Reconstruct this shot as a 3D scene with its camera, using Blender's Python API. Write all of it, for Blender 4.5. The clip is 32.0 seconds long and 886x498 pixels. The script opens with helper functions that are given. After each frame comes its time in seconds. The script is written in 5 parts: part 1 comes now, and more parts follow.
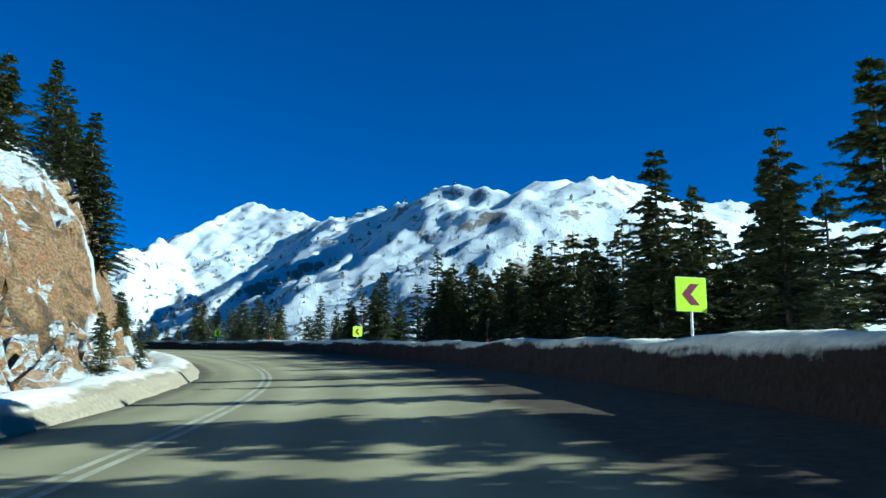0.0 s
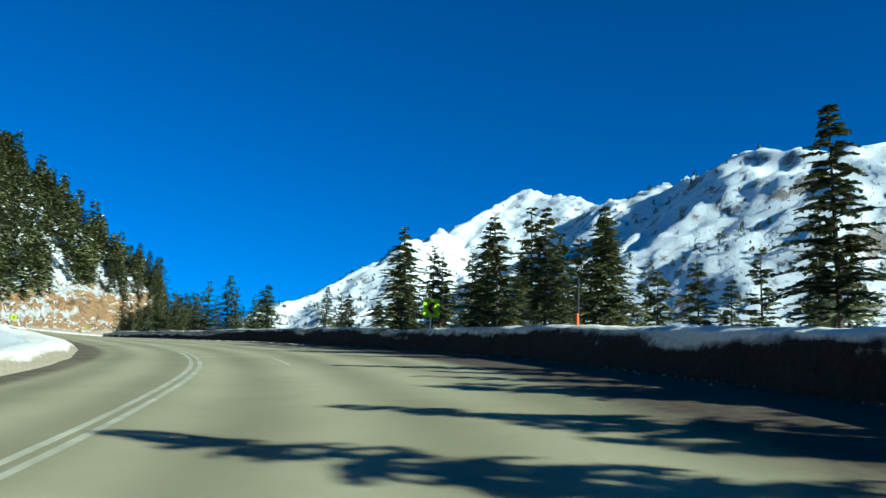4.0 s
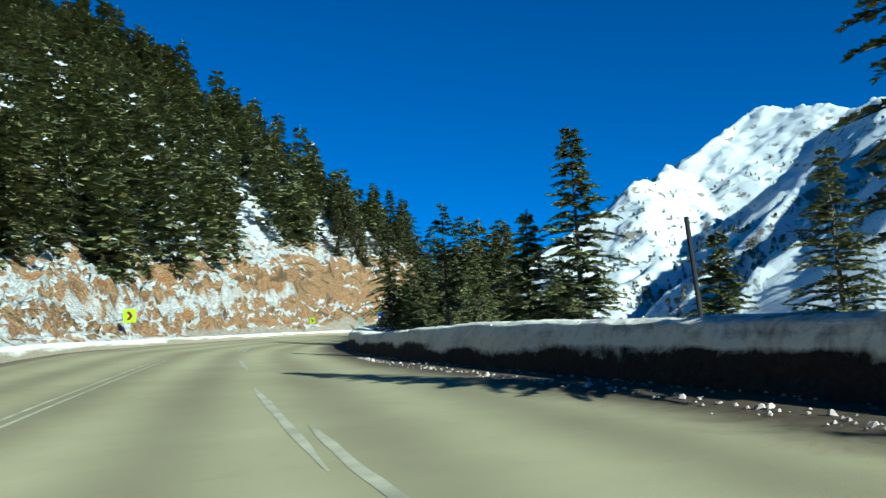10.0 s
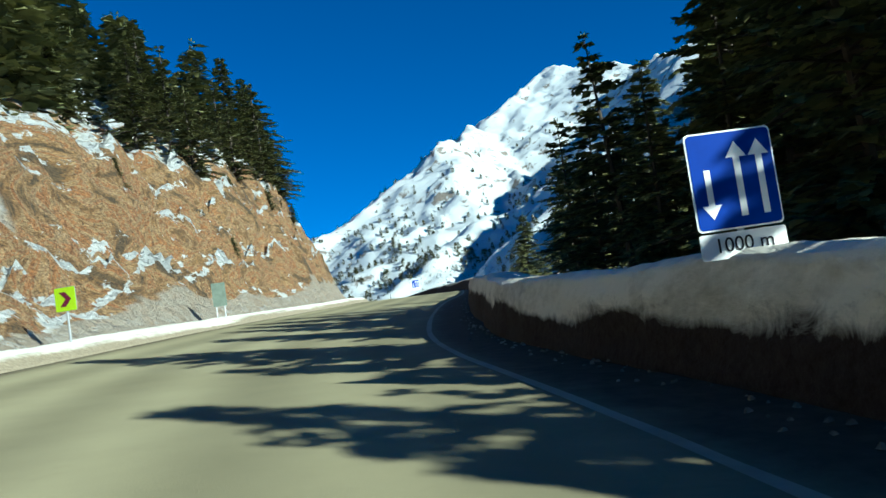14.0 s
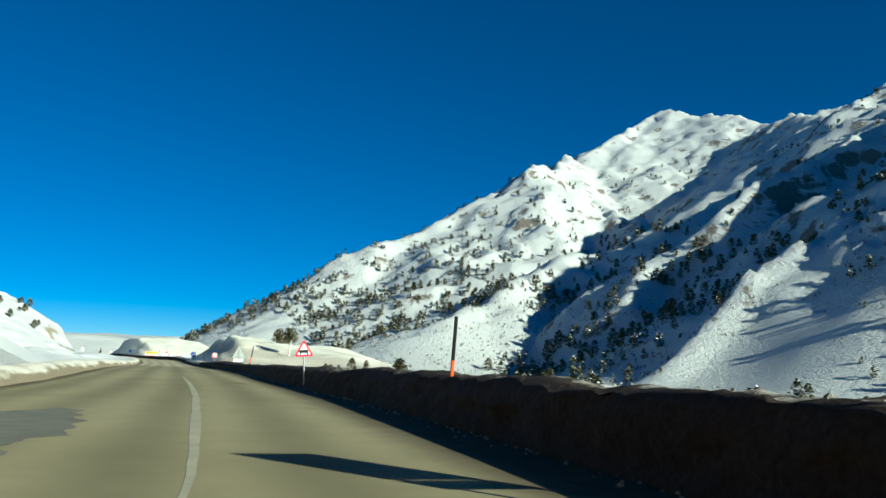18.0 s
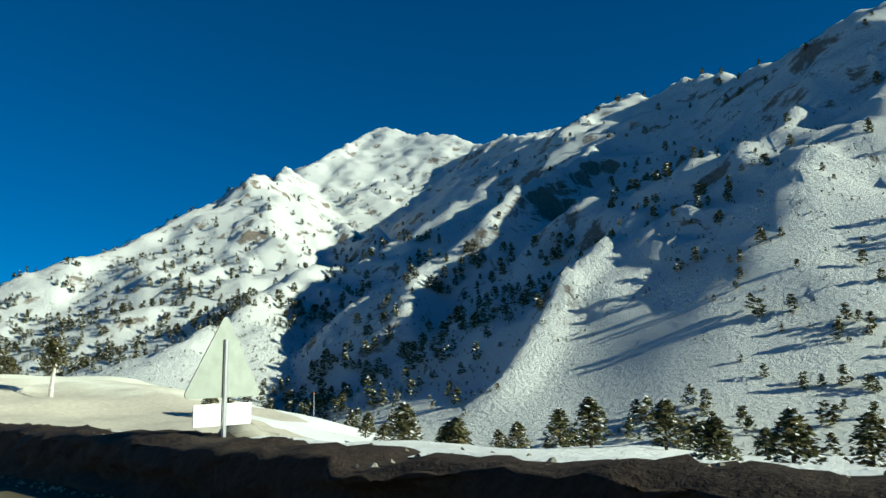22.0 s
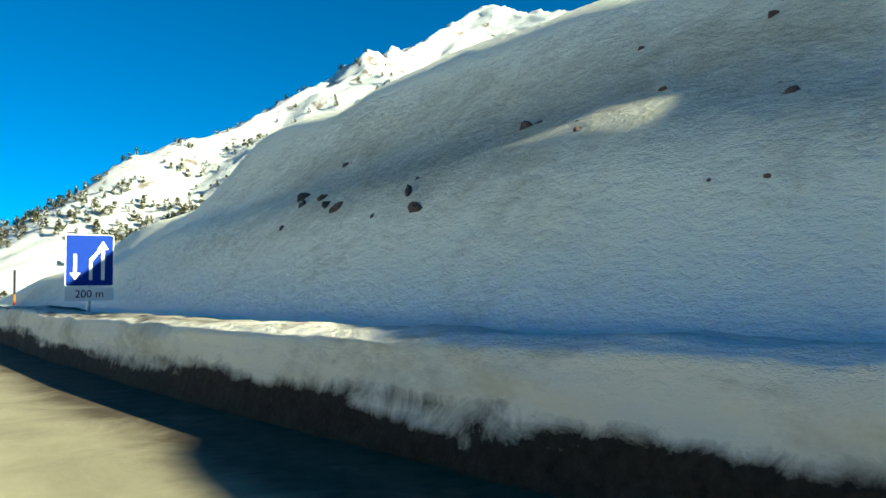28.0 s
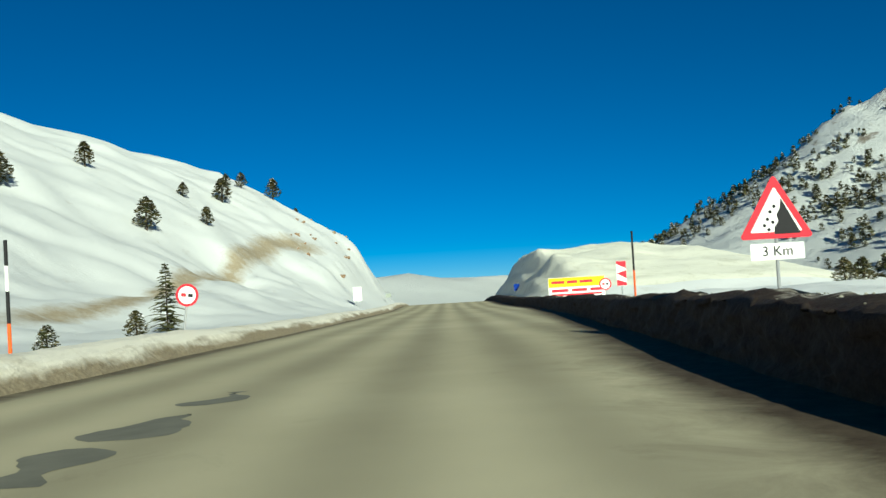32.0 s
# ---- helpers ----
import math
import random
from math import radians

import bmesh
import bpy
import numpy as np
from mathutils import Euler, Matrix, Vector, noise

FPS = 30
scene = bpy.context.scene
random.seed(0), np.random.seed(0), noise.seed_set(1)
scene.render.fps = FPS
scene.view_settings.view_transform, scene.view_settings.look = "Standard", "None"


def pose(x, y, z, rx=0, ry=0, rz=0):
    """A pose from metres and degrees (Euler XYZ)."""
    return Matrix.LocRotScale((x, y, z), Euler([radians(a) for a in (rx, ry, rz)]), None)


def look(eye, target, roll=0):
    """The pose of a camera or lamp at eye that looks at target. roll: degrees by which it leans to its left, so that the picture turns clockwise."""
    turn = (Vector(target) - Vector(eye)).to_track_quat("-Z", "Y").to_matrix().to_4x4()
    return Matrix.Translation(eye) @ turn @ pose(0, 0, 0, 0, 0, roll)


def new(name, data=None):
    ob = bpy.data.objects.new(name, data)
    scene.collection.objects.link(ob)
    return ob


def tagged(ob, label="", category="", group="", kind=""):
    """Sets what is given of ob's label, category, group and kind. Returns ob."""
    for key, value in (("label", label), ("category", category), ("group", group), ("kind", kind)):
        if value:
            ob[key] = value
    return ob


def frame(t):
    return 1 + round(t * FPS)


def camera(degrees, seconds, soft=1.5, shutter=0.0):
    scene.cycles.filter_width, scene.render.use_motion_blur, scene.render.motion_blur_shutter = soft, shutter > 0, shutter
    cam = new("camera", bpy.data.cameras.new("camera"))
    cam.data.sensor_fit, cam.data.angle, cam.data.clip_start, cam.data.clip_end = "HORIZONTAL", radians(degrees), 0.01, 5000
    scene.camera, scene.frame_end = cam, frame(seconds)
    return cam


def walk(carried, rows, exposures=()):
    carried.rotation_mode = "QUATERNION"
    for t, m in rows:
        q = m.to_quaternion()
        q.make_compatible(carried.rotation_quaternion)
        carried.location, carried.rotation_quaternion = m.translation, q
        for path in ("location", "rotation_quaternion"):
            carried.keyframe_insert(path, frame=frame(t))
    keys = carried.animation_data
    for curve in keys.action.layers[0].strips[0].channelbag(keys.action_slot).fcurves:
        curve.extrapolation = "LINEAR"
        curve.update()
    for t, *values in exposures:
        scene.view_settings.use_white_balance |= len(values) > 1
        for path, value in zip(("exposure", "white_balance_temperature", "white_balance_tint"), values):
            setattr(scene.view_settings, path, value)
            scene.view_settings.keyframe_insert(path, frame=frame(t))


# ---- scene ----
cam = camera(58.2, 32.0)

# --- camera: seconds, place, yaw, pitch, roll
PATH = [
    (0, -24.48, -56.56, -2.85, -37.83, 10.62, 0.55),
    (0.5, -20.35, -50.69, -2.38, -34.55, 11.28, 1.82),
    (1, -16.54, -44.70, -1.93, -31.24, 11.55, 2.93),
    (1.5, -13.06, -38.60, -1.49, -27.47, 11.32, 4.57),
    (2, -9.92, -32.40, -1.06, -23.62, 10.91, 4.22),
    (2.5, -7.15, -26.11, -0.63, -22.08, 10.79, 3.17),
    (3, -4.76, -19.72, -0.18, -20.64, 10.45, 2.54),
    (3.5, -2.78, -13.24, 0.28, -19.27, 9.92, 2.29),
    (4, -1.19, -6.67, 0.75, -17.81, 9.41, 2.19),
    (4.5, 0.00, 0.00, 1.20, -16.11, 9.13, 1.99),
    (5, 0.79, 6.78, 1.62, -14.14, 9.12, 1.66),
    (5.5, 1.18, 13.69, 2.00, -10.94, 8.89, 1.81),
    (6, 1.16, 20.70, 2.34, -8.49, 8.54, 1.76),
    (6.5, 0.76, 27.83, 2.67, -6.42, 7.95, 0.67),
    (7, -0.07, 35.03, 2.98, -4.26, 7.99, 0.49),
    (7.5, -1.28, 42.27, 3.29, -2.52, 7.67, 0.38),
    (8, -2.80, 49.53, 3.60, -1.16, 7.19, -0.26),
    (8.5, -4.47, 56.79, 3.90, -0.50, 6.85, -0.92),
    (9, -6.15, 64.06, 4.21, -0.17, 6.74, -1.32),
    (9.5, -7.75, 71.33, 4.51, -1.25, 7.01, -2.53),
    (10, -9.24, 78.59, 4.80, -2.99, 6.89, -3.63),
    (10.5, -10.67, 85.83, 5.09, -3.21, 6.03, -5.25),
    (11, -12.11, 93.03, 5.35, -4.12, 4.48, -6.71),
    (11.5, -13.53, 100.19, 5.60, -6.18, 4.27, -6.24),
    (12, -14.81, 107.33, 5.84, -7.62, 4.36, -6.88),
    (12.5, -15.73, 114.49, 6.06, -9.56, 4.51, -7.06),
    (13, -16.13, 121.65, 6.27, -12.83, 3.77, -8.53),
    (13.5, -15.98, 128.77, 6.47, -15.70, 3.42, -8.90),
    (14, -15.29, 135.79, 6.66, -17.53, 3.42, -8.49),
    (14.5, -14.30, 142.73, 6.84, -20.21, 5.63, -7.88),
    (15, -13.23, 149.62, 7.02, -23.16, 7.45, -5.22),
    (15.5, -11.74, 156.40, 7.18, -24.84, 8.44, -4.60),
    (16, -7.44, 168.98, 7.46, -20.96, 7.50, -3.06),
    (16.5, -1.51, 184.12, 7.80, -12.49, 4.95, -0.76),
    (17, 3.26, 199.85, 8.06, -5.22, 2.78, 1.45),
    (17.5, 4.73, 213.52, 7.99, -4.99, 2.98, 2.70),
    (18, 4.68, 220.86, 7.78, -12.75, 5.86, 2.84),
    (18.5, 4.51, 228.36, 7.46, -26.39, 9.55, 3.44),
    (19, 4.15, 236.00, 7.09, -31.93, 10.87, 3.52),
    (19.5, 3.57, 243.77, 6.73, -37.27, 11.74, 2.38),
    (20, 2.84, 251.62, 6.38, -42.58, 11.77, 1.98),
    (20.5, 2.02, 259.51, 6.03, -44.28, 11.11, 1.62),
    (21, 1.23, 267.41, 5.68, -43.15, 10.88, 1.77),
    (21.5, 0.50, 275.29, 5.32, -38.54, 9.91, 1.54),
    (22, -0.16, 283.12, 4.97, -34.52, 8.17, -0.27),
    (22.5, -0.82, 290.89, 4.60, -30.42, 6.11, -1.47),
    (23, -1.51, 298.61, 4.20, -24.73, 4.22, -1.14),
    (23.5, -2.25, 306.28, 3.78, -21.53, 2.69, -1.40),
    (24, -3.02, 313.93, 3.34, -20.05, 2.25, -2.47),
    (24.5, -3.83, 321.61, 2.90, -13.15, 1.80, -3.51),
    (25, -4.65, 329.34, 2.47, -10.58, 1.64, -3.85),
    (25.5, -5.49, 337.15, 2.07, -12.14, 1.74, -3.51),
    (26, -6.34, 345.06, 1.69, -16.54, 1.90, -2.59),
    (26.5, -7.20, 353.07, 1.33, -22.51, 1.90, -1.17),
    (27, -8.05, 361.19, 0.97, -29.81, 1.69, 0.73),
    (27.5, -8.90, 369.39, 0.61, -30.72, 1.49, 0.94),
    (28, -9.76, 377.66, 0.26, -30.05, 1.24, 0.31),
    (28.5, -10.70, 385.94, -0.08, -28.19, 0.84, -0.36),
    (29, -11.76, 394.21, -0.40, -25.35, 0.76, -0.60),
    (29.5, -12.97, 402.44, -0.70, -20.22, 0.89, -1.36),
    (30, -14.36, 410.60, -1.00, -12.36, 0.98, -1.83),
    (30.5, -15.92, 418.69, -1.30, -4.69, 0.63, -1.56),
    (31, -17.68, 426.69, -1.63, -0.10, 0.43, -1.42),
    (31.5, -19.64, 434.60, -2.00, 5.59, 0.68, -1.88),
    (32, -21.80, 442.41, -2.41, 16.06, 1.11, -3.33),
]


def cam_pose(x, y, z, yaw, pitch, roll):
    yw, pt = radians(yaw), radians(pitch)
    ahead = Vector((-math.sin(yw) * math.cos(pt), math.cos(yw) * math.cos(pt), math.sin(pt)))
    eye = Vector((x, y, z))
    return look(eye, eye + ahead, roll)


LIGHT = [(0, 1.12, 4950), (2, 1.1, 5450), (5, 1.2, 5350), (7, 1.05, 5400), (8, 1.1, 5350), (10, 1.1, 5350), (11, 1.1, 5550), (13, 1.15, 5700), (14, 1.05, 5400), (15.5, 1.05, 5500), (18, 0.7, 6300), (20, 0.78, 6600), (22, 0.7, 6600), (24, 0.68, 6250), (25, 0.8, 6600), (27, 1.2, 7000), (28, 1.7, 7600), (29, 0.85, 6900), (30, 0.5, 6600), (32, 0.45, 6600)]
walk(cam, [(t, cam_pose(*row)) for t, *row in PATH], [(t, e, k, -12) for t, e, k in LIGHT])

# --- world, sun, exposure
SUN_YAW, SUN_EL = -143.0, 22.5
to_sun = Vector((-math.sin(radians(SUN_YAW)) * math.cos(radians(SUN_EL)), math.cos(radians(SUN_YAW)) * math.cos(radians(SUN_EL)), math.sin(radians(SUN_EL))))
world = bpy.data.worlds.new("sky")
scene.world = world
world.use_nodes = True
wn, wl = world.node_tree.nodes, world.node_tree.links
sky = wn.new("ShaderNodeTexSky")
sky.sky_type, sky.sun_disc = "NISHITA", False
sky.sun_elevation, sky.sun_rotation = radians(SUN_EL), radians(-SUN_YAW)
sky.altitude, sky.air_density, sky.dust_density, sky.ozone_density = 2500, 0.8, 0.0, 6.0
tc = wn.new("ShaderNodeTexCoord")
mp = wn.new("ShaderNodeMapping")
mp.inputs["Location"].default_value = (0, 0, 0.05)
wl.new(tc.outputs["Generated"], mp.inputs["Vector"])
wl.new(mp.outputs["Vector"], sky.inputs["Vector"])
deep = wn.new("ShaderNodeHueSaturation")
deep.inputs["Saturation"].default_value = 1.35
wl.new(sky.outputs["Color"], deep.inputs["Color"])
wl.new(deep.outputs["Color"], wn["Background"].inputs["Color"])
wn["Background"].inputs["Strength"].default_value = 0.06
sun_data = bpy.data.lights.new("sun", "SUN")
sun_data.energy, sun_data.angle, sun_data.color = 5.0, radians(0.53), (1.0, 0.95, 0.86)
sun = new("sun", sun_data)
sun.matrix_world = look(to_sun * 100, (0, 0, 0))


# --- materials
def material(name):
    m = bpy.data.materials.new(name)
    m.use_nodes = True
    return m, m.node_tree.nodes, m.node_tree.links, m.node_tree.nodes["Principled BSDF"]


def noise_node(n, l, scale, detail=6.0, rough=0.6, vec=None, dist=0.0):
    k = n.new("ShaderNodeTexNoise")
    k.inputs["Scale"].default_value, k.inputs["Detail"].default_value = scale, detail
    k.inputs["Roughness"].default_value, k.inputs["Distortion"].default_value = rough, dist
    if vec is not None:
        l.new(vec, k.inputs["Vector"])
    return k.outputs["Fac"]


def ramp(n, l, fac, stops):
    r = n.new("ShaderNodeValToRGB")
    e = r.color_ramp.elements
    while len(e) < len(stops):
        e.new(0.5)
    for k, (p, c) in zip(e, stops):
        k.position, k.color = p, (*c, 1.0) if len(c) == 3 else c
    l.new(fac, r.inputs["Fac"])
    return r.outputs["Color"]


def mix(n, l, fac, a, b):
    m = n.new("ShaderNodeMix")
    m.data_type = "RGBA"
    for v, i in ((fac, 0), (a, 6), (b, 7)):
        if hasattr(v, "is_linked"):
            l.new(v, m.inputs[i])
        else:
            m.inputs[i].default_value = v if i == 0 else (*v, 1.0)
    return m.outputs[2]


def bump(n, l, bs, height, strength=0.5, distance=0.1):
    b = n.new("ShaderNodeBump")
    b.inputs["Strength"].default_value, b.inputs["Distance"].default_value = strength, distance
    l.new(height, b.inputs["Height"])
    l.new(b.outputs["Normal"], bs.inputs["Normal"])


def coord(n, l, scale=(1, 1, 1)):
    g = n.new("ShaderNodeNewGeometry")
    v = n.new("ShaderNodeMapping")
    v.inputs["Scale"].default_value = scale
    l.new(g.outputs["Position"], v.inputs["Vector"])
    return v.outputs["Vector"]


def plain(name, color, rough=0.6, metal=0.0, vary=0.12, scale=6.0):
    m, n, l, bs = material(name)
    f = noise_node(n, l, scale, vec=coord(n, l))
    lo = tuple(c * (1 - vary) for c in color)
    hi = tuple(min(1.0, c * (1 + vary)) for c in color)
    l.new(ramp(n, l, f, [(0.3, lo), (0.7, hi)]), bs.inputs["Base Color"])
    bs.inputs["Roughness"].default_value, bs.inputs["Metallic"].default_value = rough, metal
    return m


def stained(n, l, bs, key, color_a, color_b, scale, feather=0.25):
    """Lay a second colour over the base where the surface's own stain value is high."""
    at_ = n.new("ShaderNodeAttribute")
    at_.attribute_name = key
    p = coord(n, l)
    f = noise_node(n, l, scale, 6, 0.75, p, 0.8)
    a = n.new("ShaderNodeMath")
    a.operation = "MULTIPLY_ADD"
    l.new(f, a.inputs[0])
    a.inputs[1].default_value = 0.9
    l.new(at_.outputs["Fac"], a.inputs[2])
    mk = n.new("ShaderNodeMapRange")
    mk.inputs["From Min"].default_value, mk.inputs["From Max"].default_value = 0.95 - feather, 0.95 + feather
    l.new(a.outputs[0], mk.inputs["Value"])
    f2 = noise_node(n, l, scale * 5, 5, 0.7, p)
    over = ramp(n, l, f2, [(0.3, color_a), (0.7, color_b)])
    old = bs.inputs["Base Color"].links[0].from_socket
    l.new(mix(n, l, mk.outputs[0], old, over), bs.inputs["Base Color"])


def snow_material(name, clean, dirt, amount, streak=(1, 1, 1), bump_d=0.06):
    m, n, l, bs = material(name)
    p = coord(n, l, streak)
    big = noise_node(n, l, 0.35, 5, 0.65, p, 0.6)
    fine = noise_node(n, l, 3.5, 6, 0.7, p)
    k = n.new("ShaderNodeMath")
    k.operation = "MULTIPLY_ADD"
    l.new(fine, k.inputs[0])
    k.inputs[1].default_value = 0.45
    l.new(big, k.inputs[2])
    col = ramp(n, l, k.outputs[0], [(amount, clean), (amount + 0.22, dirt)])
    l.new(col, bs.inputs["Base Color"])
    bs.inputs["Roughness"].default_value = 0.8
    bs.inputs["Specular IOR Level"].default_value = 0.12
    bump(n, l, bs, fine, 0.6, bump_d)
    return m


def asphalt_material():
    m, n, l, bs = material("asphalt")
    p = coord(n, l)
    big = noise_node(n, l, 0.12, 4, 0.6, p, 0.4)
    mid = noise_node(n, l, 1.3, 5, 0.65, p)
    grit = noise_node(n, l, 60, 3, 0.7, p)
    a = ramp(n, l, big, [(0.35, (0.252, 0.222, 0.128)), (0.68, (0.32, 0.284, 0.168))])
    b = ramp(n, l, mid, [(0.3, (0.94, 0.94, 0.94)), (0.7, (1.04, 1.04, 1.03))])
    mu = n.new("ShaderNodeMix")
    mu.data_type, mu.blend_type = "RGBA", "MULTIPLY"
    mu.inputs[0].default_value = 1.0
    l.new(a, mu.inputs[6])
    l.new(b, mu.inputs[7])
    au = n.new("ShaderNodeAttribute")
    au.attribute_name = "across"
    wob = noise_node(n, l, 0.09, 3, 0.5, p)
    sh = n.new("ShaderNodeMath")
    sh.operation = "MULTIPLY_ADD"
    l.new(wob, sh.inputs[0])
    sh.inputs[1].default_value = 0.5
    l.new(au.outputs["Fac"], sh.inputs[2])
    sn = n.new("ShaderNodeMath")
    sn.operation = "MULTIPLY"
    l.new(sh.outputs[0], sn.inputs[0])
    sn.inputs[1].default_value = 3.5
    sw = n.new("ShaderNodeMath")
    sw.operation = "SINE"
    l.new(sn.outputs[0], sw.inputs[0])
    tr = n.new("ShaderNodeMapRange")
    tr.inputs["From Min"].default_value, tr.inputs["To Min"].default_value, tr.inputs["To Max"].default_value = -1.0, 0.83, 1.15
    l.new(sw.outputs[0], tr.inputs["Value"])
    mw = n.new("ShaderNodeMix")
    mw.data_type, mw.blend_type = "RGBA", "MULTIPLY"
    mw.inputs[0].default_value = 1.0
    du = n.new("ShaderNodeAttribute")
    du.attribute_name = "dust"
    pale = ramp(n, l, big, [(0.35, (0.42, 0.38, 0.26)), (0.68, (0.52, 0.475, 0.33))])
    l.new(mix(n, l, du.outputs["Fac"], mu.outputs[2], pale), mw.inputs[6])
    l.new(tr.outputs[0], mw.inputs[7])
    l.new(mw.outputs[2], bs.inputs["Base Color"])
    bs.inputs["Roughness"].default_value = 0.85
    bs.inputs["Specular IOR Level"].default_value = 0.1
    # verge dirt; on the right it also paints in the wall's shade
    stained(n, l, bs, "dirt_shade", (0.05, 0.036, 0.025), (0.10, 0.079, 0.054), 0.9, 0.42)
    bump(n, l, bs, grit, 0.35, 0.01)
    return m


def rock_snow_material(name, rock_a, rock_b, lo, hi, scale=0.25, snow=(0.565, 0.59, 0.58), dist=0.3, tones=False):
    """Snow on the flatter faces, bare rock where the face is steep."""
    m, n, l, bs = material(name)
    p = coord(n, l, (0.55, 0.55, 1.0) if tones else (1, 1, 1))
    g = n.new("ShaderNodeNewGeometry")
    sep = n.new("ShaderNodeSeparateXYZ")
    l.new(g.outputs["Normal"], sep.inputs[0])
    big = noise_node(n, l, scale, 8, 0.72, p, 0.5)
    fine = noise_node(n, l, scale * 9, 6, 0.7, p)
    add = n.new("ShaderNodeMath")
    add.operation = "MULTIPLY_ADD"
    l.new(big, add.inputs[0])
    add.inputs[1].default_value = 1.9 if tones else 0.8
    l.new(sep.outputs["Z"], add.inputs[2])
    mask = n.new("ShaderNodeMapRange")
    mask.inputs["From Min"].default_value, mask.inputs["From Max"].default_value = lo, hi
    l.new(add.outputs[0], mask.inputs["Value"])
    rock = ramp(n, l, fine, [(0.3, rock_a), (0.7, rock_b)])
    if tones:
        wide = noise_node(n, l, 0.42, 6, 0.7, p, 1.0)
        tint = ramp(n, l, wide, [(0.36, (0.30, 0.28, 0.22)), (0.42, (1.0, 0.80, 0.52)), (0.46, (1.15, 1.1, 1.0)), (0.50, (0.95, 0.52, 0.24)), (0.535, (1.2, 1.15, 1.0)), (0.57, (0.8, 0.6, 0.36)), (0.63, (0.36, 0.33, 0.26))])
        mt = n.new("ShaderNodeMix")
        mt.data_type, mt.blend_type = "RGBA", "MULTIPLY"
        mt.inputs[0].default_value = 1.0
        l.new(rock, mt.inputs[6])
        l.new(tint, mt.inputs[7])
        rock = mt.outputs[2]
    l.new(mix(n, l, mask.outputs[0], rock, snow), bs.inputs["Base Color"])
    bs.inputs["Roughness"].default_value = 0.8
    if tones:
        crag = noise_node(n, l, 2.4, 4, 0.6, p, 0.9)
        both = n.new("ShaderNodeMath")
        both.operation = "MULTIPLY_ADD"
        l.new(fine, both.inputs[0])
        both.inputs[1].default_value = 0.35
        l.new(crag, both.inputs[2])
        bump(n, l, bs, both.outputs[0], 0.9, 1.3)
    else:
        bump(n, l, bs, fine, 0.9, dist * 1.4)
    return m


ASPHALT = asphalt_material()
SNOW = snow_material("snow", (0.75, 0.77, 0.765), (0.66, 0.66, 0.62), 0.78, bump_d=0.1)
BANK = snow_material("ploughed_snow", (0.81, 0.765, 0.65), (0.50, 0.46, 0.36), 0.69, (1, 1, 2.2), 0.12)
MOUNT = rock_snow_material("mountain_snow", (0.10, 0.085, 0.07), (0.26, 0.22, 0.18), 1.03, 1.09, 0.07, dist=0.8)
CUT = rock_snow_material("rock_cut", (0.10, 0.058, 0.027), (0.55, 0.39, 0.21), 1.68, 1.72, 1.3, snow=(0.66, 0.66, 0.62), dist=0.8, tones=True)
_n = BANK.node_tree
# wall dirt, near black so that it also carries the face's shade
stained(_n.nodes, _n.links, _n.nodes["Principled BSDF"], "grime_shade", (0.022, 0.015, 0.012), (0.05, 0.038, 0.03), 2.2, 0.17)
SANDY = snow_material("sanded_snow", (0.78, 0.745, 0.64), (0.55, 0.50, 0.39), 0.74, (1, 1, 2.2), 0.1)
_n = SANDY.node_tree
stained(_n.nodes, _n.links, _n.nodes["Principled BSDF"], "grime_shade", (0.20, 0.165, 0.11), (0.34, 0.285, 0.195), 2.2, 0.3)
PACKED = snow_material("packed_snow", (0.84, 0.835, 0.71), (0.64, 0.63, 0.50), 0.74, (1, 1, 2.2), 0.12)
_n = PACKED.node_tree
stained(_n.nodes, _n.links, _n.nodes["Principled BSDF"], "dusty", (0.45, 0.415, 0.335), (0.60, 0.565, 0.48), 0.5, 0.4)
stained(_n.nodes, _n.links, _n.nodes["Principled BSDF"], "grime_shade", (0.24, 0.22, 0.15), (0.40, 0.37, 0.27), 1.4, 0.35)
GRIMY = snow_material("grimy_snow", (0.34, 0.33, 0.28), (0.12, 0.11, 0.085), 0.62, (1, 1, 2.0), 0.02)
_n = CUT.node_tree
stained(_n.nodes, _n.links, _n.nodes["Principled BSDF"], "plain_snow", (0.72, 0.735, 0.72), (0.78, 0.79, 0.78), 0.45, 0.12)
stained(_n.nodes, _n.links, _n.nodes["Principled BSDF"], "dirt", (0.33, 0.275, 0.20), (0.46, 0.40, 0.31), 0.8)
HILL = snow_material("hillside_snow", (0.64, 0.66, 0.655), (0.56, 0.56, 0.54), 0.86, bump_d=0.06)
_n = HILL.node_tree
stained(_n.nodes, _n.links, _n.nodes["Principled BSDF"], "dirt", (0.30, 0.25, 0.17), (0.42, 0.36, 0.26), 0.8)
WORN = plain("worn_paint", (0.375, 0.345, 0.235), 0.8, 0, 0.2, 2.0)
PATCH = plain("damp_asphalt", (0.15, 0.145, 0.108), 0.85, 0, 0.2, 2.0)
FADED = plain("faded_line", (0.315, 0.29, 0.20), 0.8, 0, 0.2, 2.0)
PAINT = plain("road_paint", (0.36, 0.332, 0.225), 0.75, 0, 0.3, 2.0)
BARK = plain("bark", (0.055, 0.042, 0.03), 0.9, 0, 0.3, 8.0)
STEEL = plain("galvanised_steel", (0.45, 0.46, 0.47), 0.45, 0.7, 0.1)

